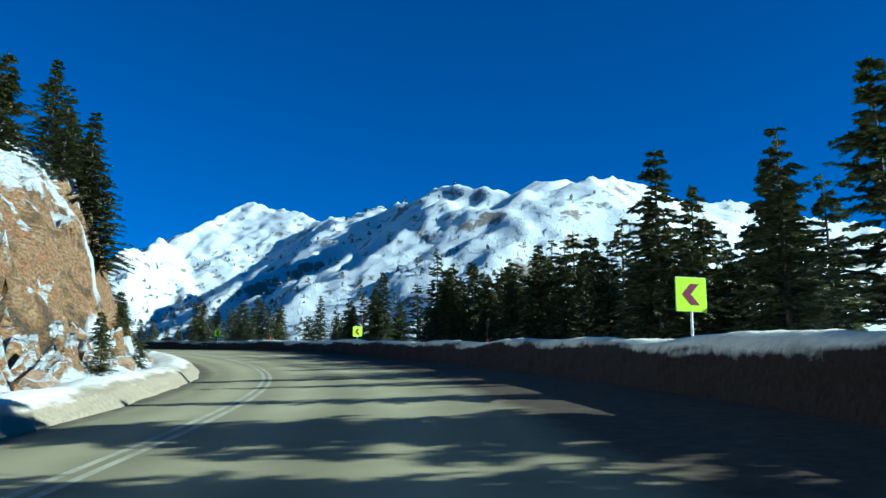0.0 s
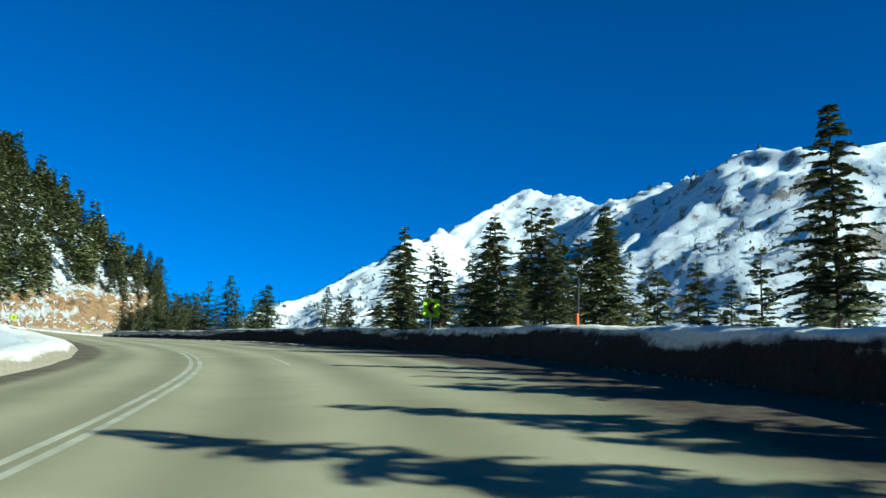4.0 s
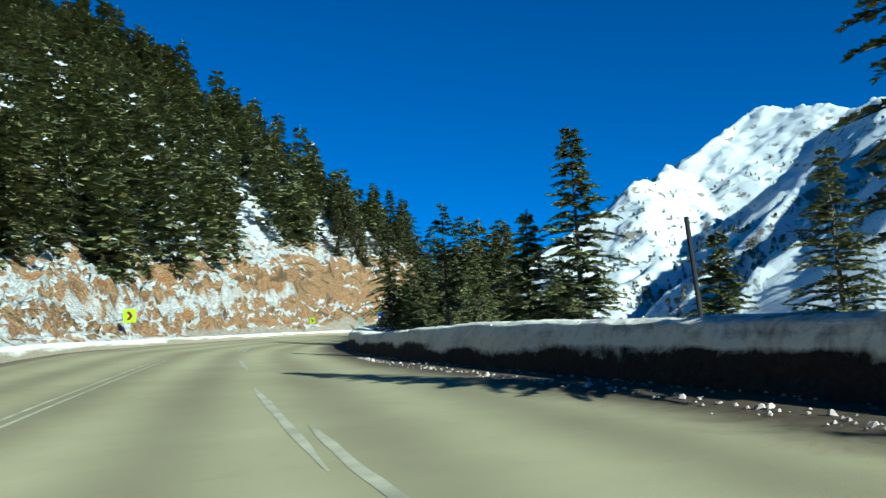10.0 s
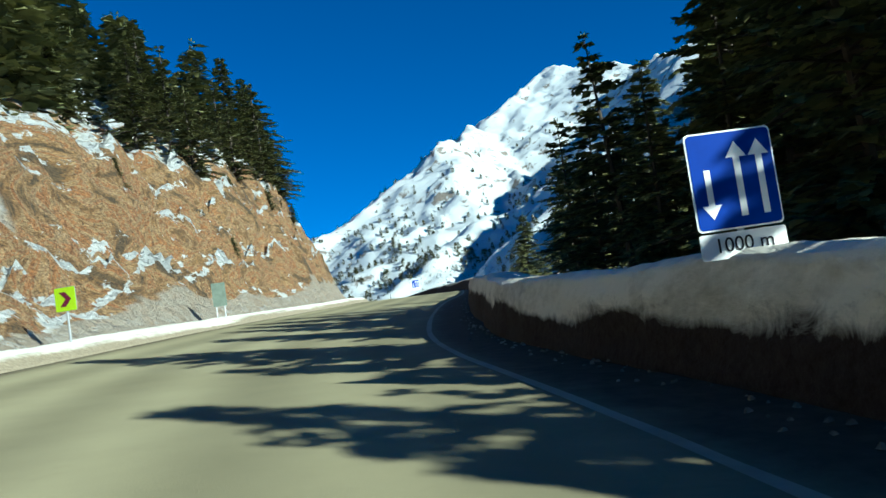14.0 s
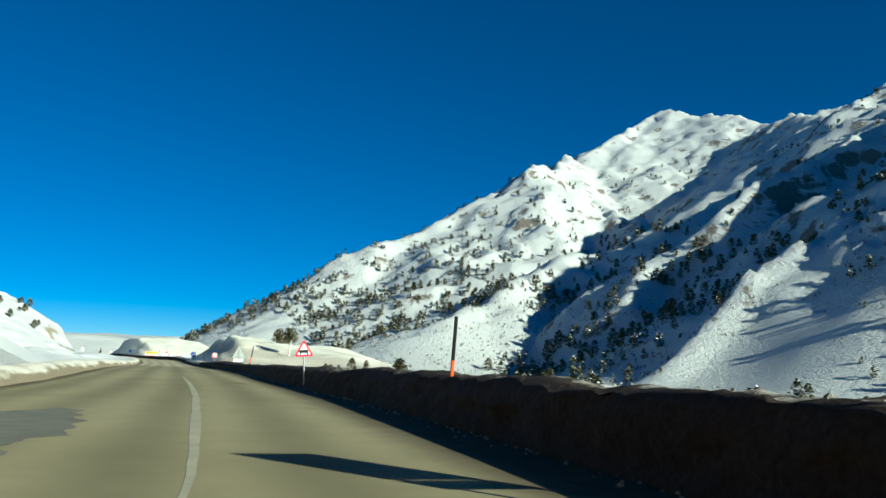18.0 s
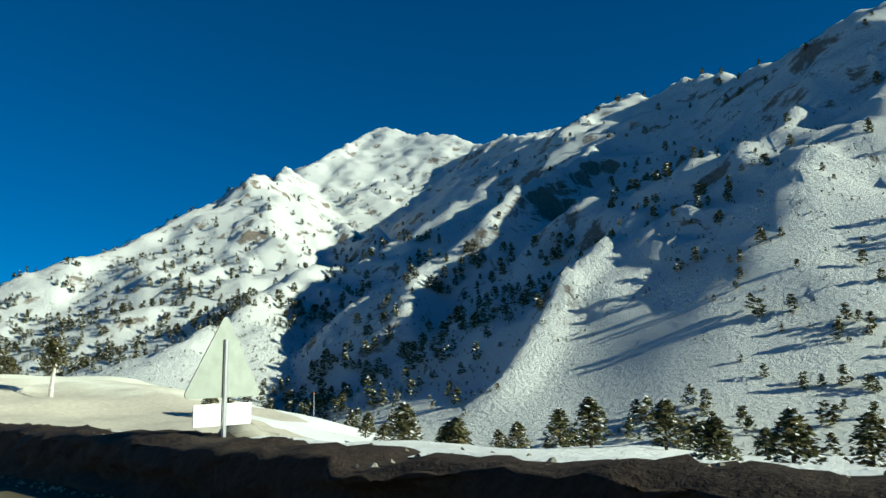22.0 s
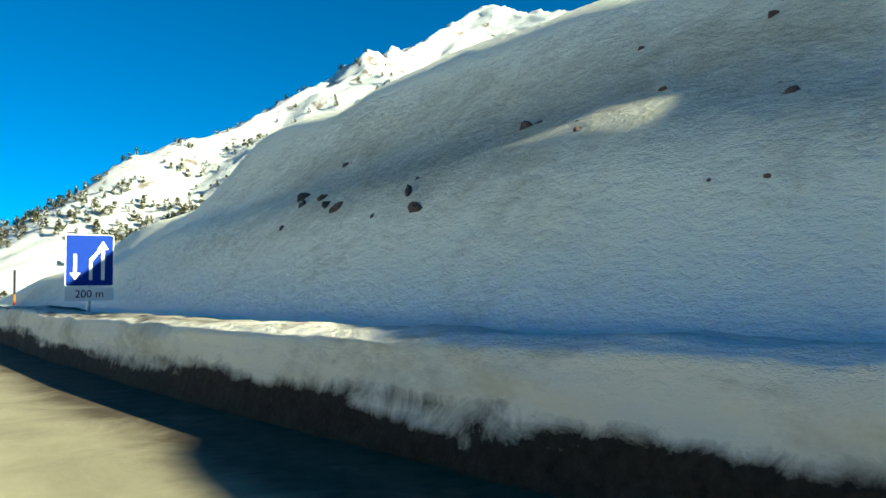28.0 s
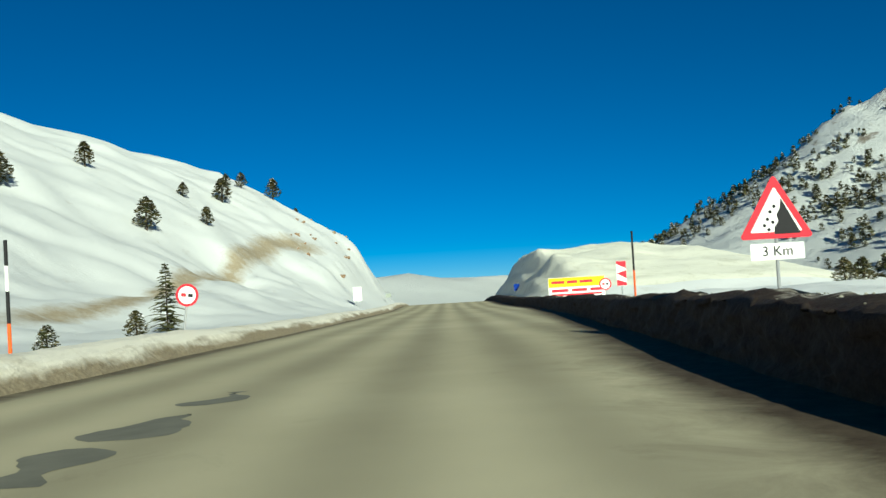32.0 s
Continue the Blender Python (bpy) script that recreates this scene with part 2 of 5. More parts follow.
# --- the road's centre line: x, y, z
ROAD = np.array([(-60.6, -104.5, -7.81), (-39.5, -76.5, -5.50), (-24.5, -56.6, -3.85), (-12.4, -37.4, -2.40), (-3.9, -17.1, -1.00), (0.5, 4.1, 0.46), (0.9, 26.4, 1.60), (-2.8, 49.5, 2.60), (-8.1, 72.8, 3.57), (-12.7, 95.9, 4.46), (-15.6, 113.1, 5.02), (-16.1, 127.4, 5.43), (-14.5, 141.3, 5.81), (-12.7, 152.3, 6.08), (-7.4, 169.0, 6.46), (-1.5, 184.1, 6.80), (3.3, 199.9, 7.06), (4.7, 213.5, 6.99), (4.7, 220.9, 6.78), (2.8, 251.6, 5.38), (-0.2, 283.1, 3.97), (-3.0, 313.9, 2.34), (-6.3, 345.1, 0.69), (-9.8, 377.7, -0.74), (-14.4, 410.6, -2.00), (-17.7, 426.7, -2.63), (-21.8, 442.4, -3.41), (-32.8, 480.9, -5.21), (-46.6, 528.9, -7.41), (-63.2, 586.6, -9.91), (-85.2, 663.5, -17.41)])


def spline(pts, per=24):
    p = np.vstack([2 * pts[0] - pts[1], pts, 2 * pts[-1] - pts[-2]])
    u = np.linspace(0, 1, per, endpoint=False)[:, None]
    out = []
    for a, b, c, d in zip(p[:-3], p[1:-2], p[2:-1], p[3:]):
        out.append(0.5 * (2 * b + (c - a) * u + (2 * a - 5 * b + 4 * c - d) * u**2 + (3 * b - a - 3 * c + d) * u**3))
    return np.vstack(out + [p[-2:-1]])


LINE = spline(ROAD)
LS = np.r_[0, np.cumsum(np.hypot(*np.diff(LINE[:, :2], axis=0).T))] - 60.0
# running marks: the winding stretch between two marks counts short
LS = np.interp(LS, [-70.0, 0.0, 220.7, 280.5, 511.3, 1011.3], [-70.0, 0.0, 221.5, 250.7, 481.8, 981.8])
S0, S1 = float(LS[0]), float(LS[-1])


def at(s):
    """Centre place and unit right of the road at running length s."""
    s = np.asarray(s, float)
    c = np.stack([np.interp(s, LS, LINE[:, k]) for k in range(3)], -1)
    e = np.stack([np.interp(s + 1, LS, LINE[:, k]) - np.interp(s - 1, LS, LINE[:, k]) for k in range(2)], -1)
    e /= np.hypot(e[..., 0], e[..., 1])[..., None] + 1e-9
    return c, np.stack([e[..., 1], -e[..., 0]], -1)


def bank(s):
    return np.interp(s, [0, 40, 110, 150, 175, 225, 262], [0.05, 0.07, 0.06, 0.0, -0.065, -0.06, 0.0])


def knots(s, ks, vs):
    return np.interp(s, ks, vs)


def u_right(s):
    return knots(s, [-60, 0, 45, 62, 76, 90, 110, 122, 131, 138, 150, 163, 175, 188, 202, 225, 245, 265, 278, 296, 330, 350, 356, 365, 375, 395, 403, 412, 424, 440, 452, 466, 486, 491, 500, 520, 545, 640],
                 [4.8, 4.8, 4.8, 6.0, 6.65, 6.65, 6.65, 6.7, 6.8, 6.0, 5.4, 4.4, 4.3, 3.7, 3.0, 3.2, 3.5, 3.85, 3.9, 3.4, 3.1, 2.65, 2.65, 3.0, 3.3, 3.1, 2.9, 2.95, 2.7, 3.1, 3.08, 3.22, 3.15, 3.4, 4.3, 5.8, 7.2, 7.6])


def h_right(s):
    return knots(s, [-60, 150, 175, 205, 230, 265, 278, 288, 296, 306, 325, 336, 350, 375, 403, 424, 450, 468, 488, 640], [0.94, 0.88, 0.84, 1.05, 1.05, 0.89, 0.8, 0.78, 0.74, 0.58, 0.54, 0.68, 0.69, 0.65, 0.74, 0.76, 0.76, 0.88, 0.82, 0.8])


def u_left(s):
    return knots(s, [-60, 0, 40, 56, 70, 90, 131, 145, 175, 200, 215, 230, 244, 260, 300, 400, 480, 492, 525, 640], [-5.0, -5.0, -5.2, -5.4, -5.7, -5.8, -6.0, -7.0, -7.1, -7.1, -6.4, -6.2, -5.0, -5.2, -5.5, -6, -6.5, -6.5, -6.5, -7])


def h_left(s):
    return knots(s, [-60, 60, 130, 200, 260, 270, 640], [0.55, 0.5, 0.4, 0.35, 0.4, 0.55, 0.55])


def dirt_shade_right(s):
    """Width of the dirty wet strip at the foot of the snow wall, widened with painted shade."""
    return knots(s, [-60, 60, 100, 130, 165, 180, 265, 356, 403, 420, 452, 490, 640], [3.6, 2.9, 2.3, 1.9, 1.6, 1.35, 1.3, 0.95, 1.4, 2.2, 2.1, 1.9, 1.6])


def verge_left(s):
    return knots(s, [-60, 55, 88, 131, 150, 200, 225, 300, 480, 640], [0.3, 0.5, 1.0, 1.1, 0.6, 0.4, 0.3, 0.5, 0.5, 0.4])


# --- smooth noise on arrays
def _hash(ix, iy, seed):
    h = (ix.astype(np.int64) * 374761393 + iy.astype(np.int64) * 668265263 + seed * 1442695041) & 0x7FFFFFFF
    h = ((h ^ (h >> 13)) * 1274126177) & 0x7FFFFFFF
    return ((h ^ (h >> 16)) & 0xFFFF) / 65535.0


def vnoise(x, y, seed=0):
    ix, iy = np.floor(x), np.floor(y)
    fx, fy = x - ix, y - iy
    fx, fy = fx * fx * (3 - 2 * fx), fy * fy * (3 - 2 * fy)
    a, b, c, d = _hash(ix, iy, seed), _hash(ix + 1, iy, seed), _hash(ix, iy + 1, seed), _hash(ix + 1, iy + 1, seed)
    return (a + (b - a) * fx) * (1 - fy) + (c + (d - c) * fx) * fy


def fbm(x, y, octaves=5, seed=0, ridged=False):
    out, amp, tot = 0.0, 1.0, 0.0
    for k in range(octaves):
        v = vnoise(x * 2**k + 17.3 * k, y * 2**k - 9.1 * k, seed + k)
        out = out + amp * ((1 - np.abs(2 * v - 1)) if ridged else v)
        tot += amp
        amp *= 0.5
    return out / tot


def smooth(v, a, b):
    t = np.clip((v - a) / (b - a), 0, 1)
    return t * t * (3 - 2 * t)


# --- the mountain: crest lines as x, y, z and the fall of their flanks
CRESTS = [
    (0.66, [(620, 1500, 300), (531, 1217, 331), (568, 1133, 312), (580, 1032, 277), (523, 835, 228), (465, 690, 219)]),
    (0.72, [(465, 690, 219), (428, 562, 187), (376, 468, 176), (385, 385, 160), (435, 350, 167)]),
    (0.62, [(531, 1217, 331), (361, 1123, 226), (265, 969, 176), (104, 923, 86), (49, 881, 47), (0, 895, 5), (-70, 930, -22)]),
    (0.74, [(435, 350, 167), (504, 380, 191), (645, 330, 174), (767, 224, 144), (900, 60, 170)]),
]
CRESTS += [
    (0.70, [(580, 1032, 277), (660, 957, 292), (758, 902, 310), (867, 800, 353)]),
    (1.0, [(465, 690, 202), (365, 630, 146), (290, 600, 110), (228, 579, 80), (190, 582, 58), (160, 545, 30)]),
    (1.25, [(300, 470, 124), (250, 468, 92), (202, 471, 59), (152, 451, 21), (124, 438, 1)]),
    (0.95, [(361, 1123, 200), (335, 960, 150), (295, 800, 104), (250, 700, 62)]),
    (0.5, [(50, 600, -6), (92, 600, 11), (128, 640, 28), (165, 690, 46), (215, 740, 70)]),
    (0.25, [(-400, 1020, -16), (-250, 1120, -9), (-130, 1200, -20), (-20, 1290, -12)]),
]


def crest_height(x, y):
    z = np.full(x.shape, -60.0)
    for fall, pts in CRESTS:
        for (ax, ay, az), (bx, by, bz) in zip(pts[:-1], pts[1:]):
            dx, dy = bx - ax, by - ay
            t = np.clip(((x - ax) * dx + (y - ay) * dy) / (dx * dx + dy * dy), 0, 1)
            d = np.hypot(x - ax - t * dx, y - ay - t * dy)
            z = np.maximum(z, az + t * (bz - az) - fall * d)
    return z


def road_near(x, y):
    """Distance to the road, its running length and its height there."""
    best, bs, bz = np.full(x.shape, 1e9), np.zeros(x.shape), np.zeros(x.shape)
    for p, s in zip(LINE[::6], LS[::6]):
        d = np.hypot(x - p[0], y - p[1])
        m = d < best
        best[m], bs[m], bz[m] = d[m], s, p[2]
    return best, bs, bz


def land(x, y):
    """Height of the far land."""
    wx = x + 26 * (fbm(x / 70, y / 70, 3, 31) - 0.5)
    wy = y + 26 * (fbm(x / 70, y / 70, 3, 37) - 0.5)
    z = crest_height(x, y) * 0.45 + crest_height(wx, wy) * 0.55
    floor = -18 + 12 * fbm(x / 90, y / 90, 4, 5) - 0.05 * np.clip(y - 430, 0, 1500)
    up = np.clip(z - floor, 0, None)
    z = z - (0.9 - fbm(x / 95, y / 95, 6, 11, True)) * np.clip(up * 0.26, 0, 22)
    z = z - (0.85 - fbm(x / 24, y / 24, 4, 23, True)) * np.clip(up * 0.09, 0, 7.5) + 3.0
    crag = smooth(fbm(x / 38, y / 38, 3, 201), 0.55, 0.68) * smooth(up, 8, 40)
    z = z + crag * (7.5 * fbm(x / 13, y / 13, 4, 211, True) - 2.5)
    z = z + smooth(up, 6, 30) * 1.6 * (fbm(x / 9, y / 9, 3, 221, True) - 0.55)
    k = 9.0
    d = np.clip((z - floor) / k, -6, 6)
    return floor + k * np.log1p(np.exp(d)) * np.where(d < 6, 1, 0) + np.where(d < 6, 0, z - floor)


def grid_mesh(name, X, Y, Z, mats, pick=None, smooth_shade=True, attr=None):
    r, c = X.shape
    me = bpy.data.meshes.new(name)
    me.vertices.add(r * c)
    me.vertices.foreach_set("co", np.stack([X, Y, Z], -1).astype(np.float32).ravel())
    i = np.arange(r * c).reshape(r, c)
    q = np.stack([i[:-1, :-1], i[1:, :-1], i[1:, 1:], i[:-1, 1:]], -1).reshape(-1, 4)
    me.loops.add(q.size)
    me.polygons.add(len(q))
    me.loops.foreach_set("vertex_index", q.ravel().astype(np.int32))
    me.polygons.foreach_set("loop_start", np.arange(0, q.size, 4, dtype=np.int32))
    me.polygons.foreach_set("loop_total", np.full(len(q), 4, np.int32))
    me.polygons.foreach_set("use_smooth", np.full(len(q), smooth_shade))
    for m in mats:
        me.materials.append(m)
    if pick is not None:
        me.polygons.foreach_set("material_index", pick.reshape(-1).astype(np.int32))
    for key, val in (attr or {}).items():
        me.attributes.new(key, "FLOAT", "POINT").data.foreach_set("value", np.asarray(val, np.float32).ravel())
    me.update()
    me.validate()
    ob = new(name, me)
    n = me.polygons[0].normal
    if n.z < 0:
        me.flip_normals()
    return ob


# --- far land
gx = np.r_[np.arange(-1500, -200, 50), np.arange(-200, 40, 8), np.arange(40, 660, 4.2), np.arange(660, 760, 8), np.arange(760, 1800, 40)]
gy = np.r_[np.arange(-900, -100, 50), np.arange(-100, 240, 8), np.arange(240, 1300, 4.2), np.arange(1300, 3200, 50)]
GX, GY = np.meshgrid(gx, gy, indexing="ij")
GZ = land(GX, GY)
near_d, near_s, near_z = road_near(GX, GY)
GZ = np.where(near_d < 200, GZ - (30 + np.maximum(GZ - near_z, 0)) * (1 - smooth(near_d, 62, 96)), GZ)
ground = grid_mesh("ground", GX, GY, GZ, [MOUNT])
tagged(ground, "steep snow-covered mountain range with rocky crests", "mountain", kind="structure")


# --- land beside the road
def side_left(s, w):
    ks = [-60, 0, 30, 50, 65, 110, 140, 170, 200, 225, 245, 262, 273, 278, 285, 296, 306, 314, 490, 510, 550, 580, 606, 622, 640]
    hf = knots(s, ks, [2.8, 2.9, 5.4, 9.4, 1.2, 1.5, 2.5, 3.6, 5.6, 7.6, 9.6, 9.0, 6, 4, 4.5, 4.8, 3.0, 0.4, 0.4, 1.5, 3.0, 7, 11.5, 9.5, 0.6])
    wf = knots(s, [-60, 50, 70, 200, 240, 262, 280, 480, 550, 606], [3.5, 3.5, 8, 8, 5, 4.5, 5, 10, 10, 7])
    sl = knots(s, ks, [0.8, 0.9, 1.0, 0.9, 0.25, 0.30, 0.42, 0.54, 0.62, 0.75, 0.90, 0.78, 0.25, 0.15, 0.15, 0.15, 0.1, 0.04, 0.04, 0.4, 0.7, 0.75, 0.75, 0.6, 0.05])
    w = np.maximum(w - knots(s, [-60, 25, 48, 64], [2.2, 2.2, 1.4, 0.0]), 0)
    face = np.clip(w / wf, 0, 1)
    h = hf * (face * 0.75 + 0.25 * smooth(face, 0.2, 0.8)) + sl * np.maximum(w - wf, 0)
    cap = np.where(s > 400, 34.0, 110.0)
    return cap * np.tanh(h / cap * 1.0)


def bank_height(s):
    return knots(s, [366, 378, 390, 400, 428, 434, 437, 446, 451, 455], [0, 1.5, 3.5, 4.6, 4.95, 4.9, 3.9, 3.1, 1.5, 0]) + knots(s, [552, 575, 600, 635, 652, 668], [0, 4.5, 7.0, 6.4, 4, 0])


def side_right(s, w):
    hb = bank_height(s)
    base = -0.5 * smooth(w, 0.8, 3) - 0.22 * np.maximum(w - 3, 0)
    base = base * knots(s, [235, 262, 366, 395, 440, 456, 480, 510], [1, 0.55, 0.5, 0.3, 0.3, 0.5, 0.4, 0.12])
    lump = fbm(s / 9, w / 5, 4, 3) - 0.5
    step = 0.40 * smooth(w, 0.5, 2.4) + 0.60 * (0.25 * smooth(w, 2.0, 3.6) + 0.75 * smooth(w + 0.6 * lump, 3.0, 5.2))
    return base + hb * step * (1 - smooth(w, 24, 45)) * (1 + 0.22 * lump)


ss = np.r_[np.arange(S0, 0, 0.8), np.arange(0, 58, 0.4), np.arange(58, 150, 0.8), np.arange(150, 275, 0.35), np.arange(275, S1, 0.8)]
ul = np.r_[-330.0, -270.0, -220.0, -180.0, -150.0, -128.0, -np.geomspace(110, 1.0, 84) + 0.95]
ur = np.r_[np.geomspace(1.0, 95, 52) - 0.95, ]
S, WL = np.meshgrid(ss, -ul, indexing="ij")


def place(s_arr, u, h):
    """World place of running length, offset to the right, and height over the road's own cross-fall."""
    c, r = at(s_arr)
    return c[..., 0] + r[..., 0] * u, c[..., 1] + r[..., 1] * u, c[..., 2] + bank(s_arr) * np.clip(u, -8, 8) + h


def ground_z(s, u):
    """Height over the road plane of the land at one place."""
    s, u = np.atleast_1d(np.asarray(s, float)), np.atleast_1d(np.asarray(u, float))
    wl, wr = u_left(s) - 1.8 - u, u - u_right(s) - 1.0
    l = h_left(s) * 0.6 + side_left(s, np.maximum(wl, 0)) + (fbm(s / 7, u / 7, 5, 41) - 0.5) * np.clip(wl, 0, 5) * 0.5
    r = h_right(s) * 0.9 + side_right(s, np.maximum(wr, 0)) + (fbm(s / 8, u / 8, 4, 51) - 0.5) * np.clip(wr, 0, 6) * 0.25
    return np.where(wl > 0, l, np.where(wr > 0, r, 0.0))


def rock_relief(s, w):
    """Broken ledges of the rock cuts."""
    m = smooth(s, 150, 175) * (1 - smooth(s, 266, 275)) * smooth(w, 0.3, 2.0) * (1 - smooth(w, 11, 15)) + (1 - smooth(s, 56, 63)) * smooth(w, 0.2, 1.2) * (1 - smooth(w, 5, 8)) * 0.8
    big = fbm(s / 5.0, w / 2.4, 4, 141, True) - 0.55
    small = fbm(s / 1.3, w / 0.9, 3, 151, True) - 0.55
    blocky = np.round(fbm(s / 2.2 + 0.3 * w, w / 1.3, 2, 161) * 5) / 5 - 0.5
    crag = fbm(s / 0.7, w / 0.6, 3, 171, True) - 0.55
    return m * (1.7 * big + 2.0 * small + 1.5 * blocky + 2.0 * crag)


# left land
U = u_left(S) - 1.8 - WL
X, Y, Z = place(S, U, ground_z(S, U - 1e-3) + rock_relief(S, WL))
fade = smooth(WL, 100, 320)
Z = Z * (1 - fade) + (land(X, Y) + 3.0) * fade
patch = fbm(S / 6, WL / 3, 4, 83)
cutmask = ((S > 168 + 18 * patch) & (S < 272) & (WL < 7 + 7 * patch)) | ((S < 61) & (WL > 0.7) & (WL < 1.5 + 8 * patch) & (fbm(S / 3, WL / 2, 3, 87) > 0.37))
streak_u = knots(S, [500, 523, 539, 558, 576, 590], [-15.5, -16, -18.5, -19.8, -20.3, -16.5])
streak = np.exp(-(((U - streak_u) / knots(S, [500, 560, 580], [0.8, 1.3, 2.0])) ** 2)) * smooth(S, 500, 515) * (1 - smooth(S, 582, 596))
band = ((S > 168) & (S < 222 + 3 * patch) & (WL > 2.5 + 0.4 * patch) & (WL < 3.2 + 0.7 * patch)).astype(float)
plainness = np.where(cutmask, 0.75 * band, 1.0)
for _ in range(2):
    plainness[1:-1, 1:-1] = (plainness[1:-1, 1:-1] + plainness[2:, 1:-1] + plainness[:-2, 1:-1] + plainness[1:-1, 2:] + plainness[1:-1, :-2]) / 5
left_land = grid_mesh("hillside_left", X, Y, Z, [CUT, HILL], (S > 300)[:-1, :-1], attr={"plain_snow": plainness * 0.9, "dirt": np.maximum(streak * 0.8, np.maximum(0.5 * band, 0.7 * ((S > 200) & (S < 268) & (WL < 0.2 + 1.2 * patch))))})
tagged(left_land, "snowy hillside with a bare orange rock cut above the road", "hillside", kind="structure")
# right land
S2, WR = np.meshgrid(ss, ur, indexing="ij")
U = u_right(S2) + 1.0 + WR
X, Y, Z = place(S2, U, ground_z(S2, U + 1e-3))
far = land(X, Y)
Z = Z * (1 - smooth(WR, 40, 92)) + far * smooth(WR, 40, 92)
tier = smooth(WR, 1.0, 2.2) * (1 - smooth(WR, 3.6, 5.2)) * smooth(S2, 385, 398) * (1 - smooth(S2, 424, 440))
soil = 0.5 * tier * (0.4 + 1.2 * fbm(S2 / 4, WR / 1.5, 4, 63)) + 0.25 * smooth(S2, 350, 362) * (1 - smooth(S2, 380, 392)) * (1 - smooth(WR, 2, 9))
ragged = S2 + 26 * (fbm(S2 / 5, WR / 3, 5, 69) - 0.5)
packed = ((bank_height(S2) > 0.8) & (WR < 30) & (S2 > 380)) | ((S2 > 346 + 3 * fbm(S2 / 3, WR / 3, 3, 67)) & (S2 < 392) & (WR < 22))
right_land = grid_mesh("snowfield_right", X, Y, Z, [SNOW, PACKED], packed.astype(int)[:-1, :-1], attr={"grime_shade": soil, "dusty": 1 - smooth(ragged, 382, 402)})
tagged(right_land, "snow slope falling away beyond the roadside snow wall", "snow field", kind="structure")

# road
uu = np.linspace(0, 1, 61)
S3, K = np.meshgrid(ss, uu, indexing="ij")
U = u_left(S3) - 0.6 + (u_right(S3) + 0.6 - u_left(S3) + 0.6) * K
X, Y, Z = place(S3, U, 0 * U)
foot = u_right(S3) - U
# right side: dirt plus painted shade of the snow wall; left side: dirt only
dirt_shade = np.maximum(smooth(dirt_shade_right(S3) - foot, -0.6, 0.8) * (1 - 0.68 * smooth(S3, 385, 405) * smooth(foot, 0.6, 1.5)), 0.75 * smooth(verge_left(S3) - (U - u_left(S3)), -0.3, 0.3))
road = grid_mesh("road", X, Y, Z, [ASPHALT], attr={"across": U, "dirt_shade": dirt_shade, "dust": 0.7 * smooth(S3, 340, 400)})
tagged(road, "dusty sun-bleached asphalt mountain road", "road", kind="structure")


# ploughed snow walls, as a ribbon with its own cross-section
def snow_wall(name, side, profile, label, rough):
    """profile: (out, up) pairs as shares of width and height, from the road's edge outwards."""
    s_arr = np.arange(S0, S1, 0.16)
    fine = np.linspace(0, len(profile) - 1, 25)
    outs = np.interp(fine, np.arange(len(profile)), [p[0] for p in profile])
    ups = np.interp(fine, np.arange(len(profile)), [p[1] for p in profile])
    Sg, K = np.meshgrid(s_arr, np.arange(25), indexing="ij")
    J, out, up = fine[K], outs[K], ups[K]
    if side > 0:
        edge, high, width = u_right(Sg), h_right(Sg), 1.3
    else:
        edge, high, width = u_left(Sg), h_left(Sg), 2.1
    wob = (fbm(Sg / 5, Sg * 0, 4, 61 + side) - 0.5) * 0.7
    much = knots(Sg, [240, 258, 330, 382, 392, 455, 468], [1, 2.4, 3.2, 3.2, 1.1, 1.1, 2.8]) if side > 0 else 1
    grain = (fbm(Sg / 0.9, J * 0.7, 4, 71 + side) - 0.5 + 0.7 * (fbm(Sg / 0.3, J * 1.6, 3, 77 + side) - 0.5)) * rough * much
    U = edge + side * (out * width + wob * 0.5 * (out < 0.9) + grain * 0.6 * (up > 0.02))
    H = up * high * (1 + wob * 0.4) + grain * 0.4 * smooth(up, 0.4, 0.7) - 0.05 * (up < 0.01)
    X, Y, Z = place(Sg, U, H)
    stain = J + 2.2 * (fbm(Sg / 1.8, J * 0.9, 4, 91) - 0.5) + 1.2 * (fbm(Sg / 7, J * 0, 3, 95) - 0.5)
    # high values also black out the upper face to carry its shade
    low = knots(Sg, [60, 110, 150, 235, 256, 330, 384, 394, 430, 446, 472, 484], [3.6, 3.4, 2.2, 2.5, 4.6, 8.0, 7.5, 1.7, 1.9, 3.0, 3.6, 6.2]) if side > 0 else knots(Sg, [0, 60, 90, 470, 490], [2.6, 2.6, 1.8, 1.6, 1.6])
    crust_shade = 0.0 * J
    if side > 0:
        # dirty crust on top, also darkened in place of shade from the bank
        crust_shade = knots(Sg, [-60, 60, 95, 150, 172, 240, 258, 330, 384, 392, 416, 424, 450], [0.12, 0.2, 0.46, 0.46, 0.12, 0.1, 0.62, 0.8, 0.8, 0.1, 0.12, 0.5, 0.62]) * np.where(Sg < 200, smooth(J, 1.8, 3.4), smooth(J, 3.6, 4.6)) * (0.55 + 0.9 * fbm(Sg / 1.4, J * 1.3, 4, 99))
    ob = grid_mesh(name, X, Y, Z, [BANK if side > 0 else SANDY], attr={"grime_shade": np.maximum(smooth(low - stain, -1.3, 1.3), crust_shade)})
    return tagged(ob, label, "snow bank", kind="structure")


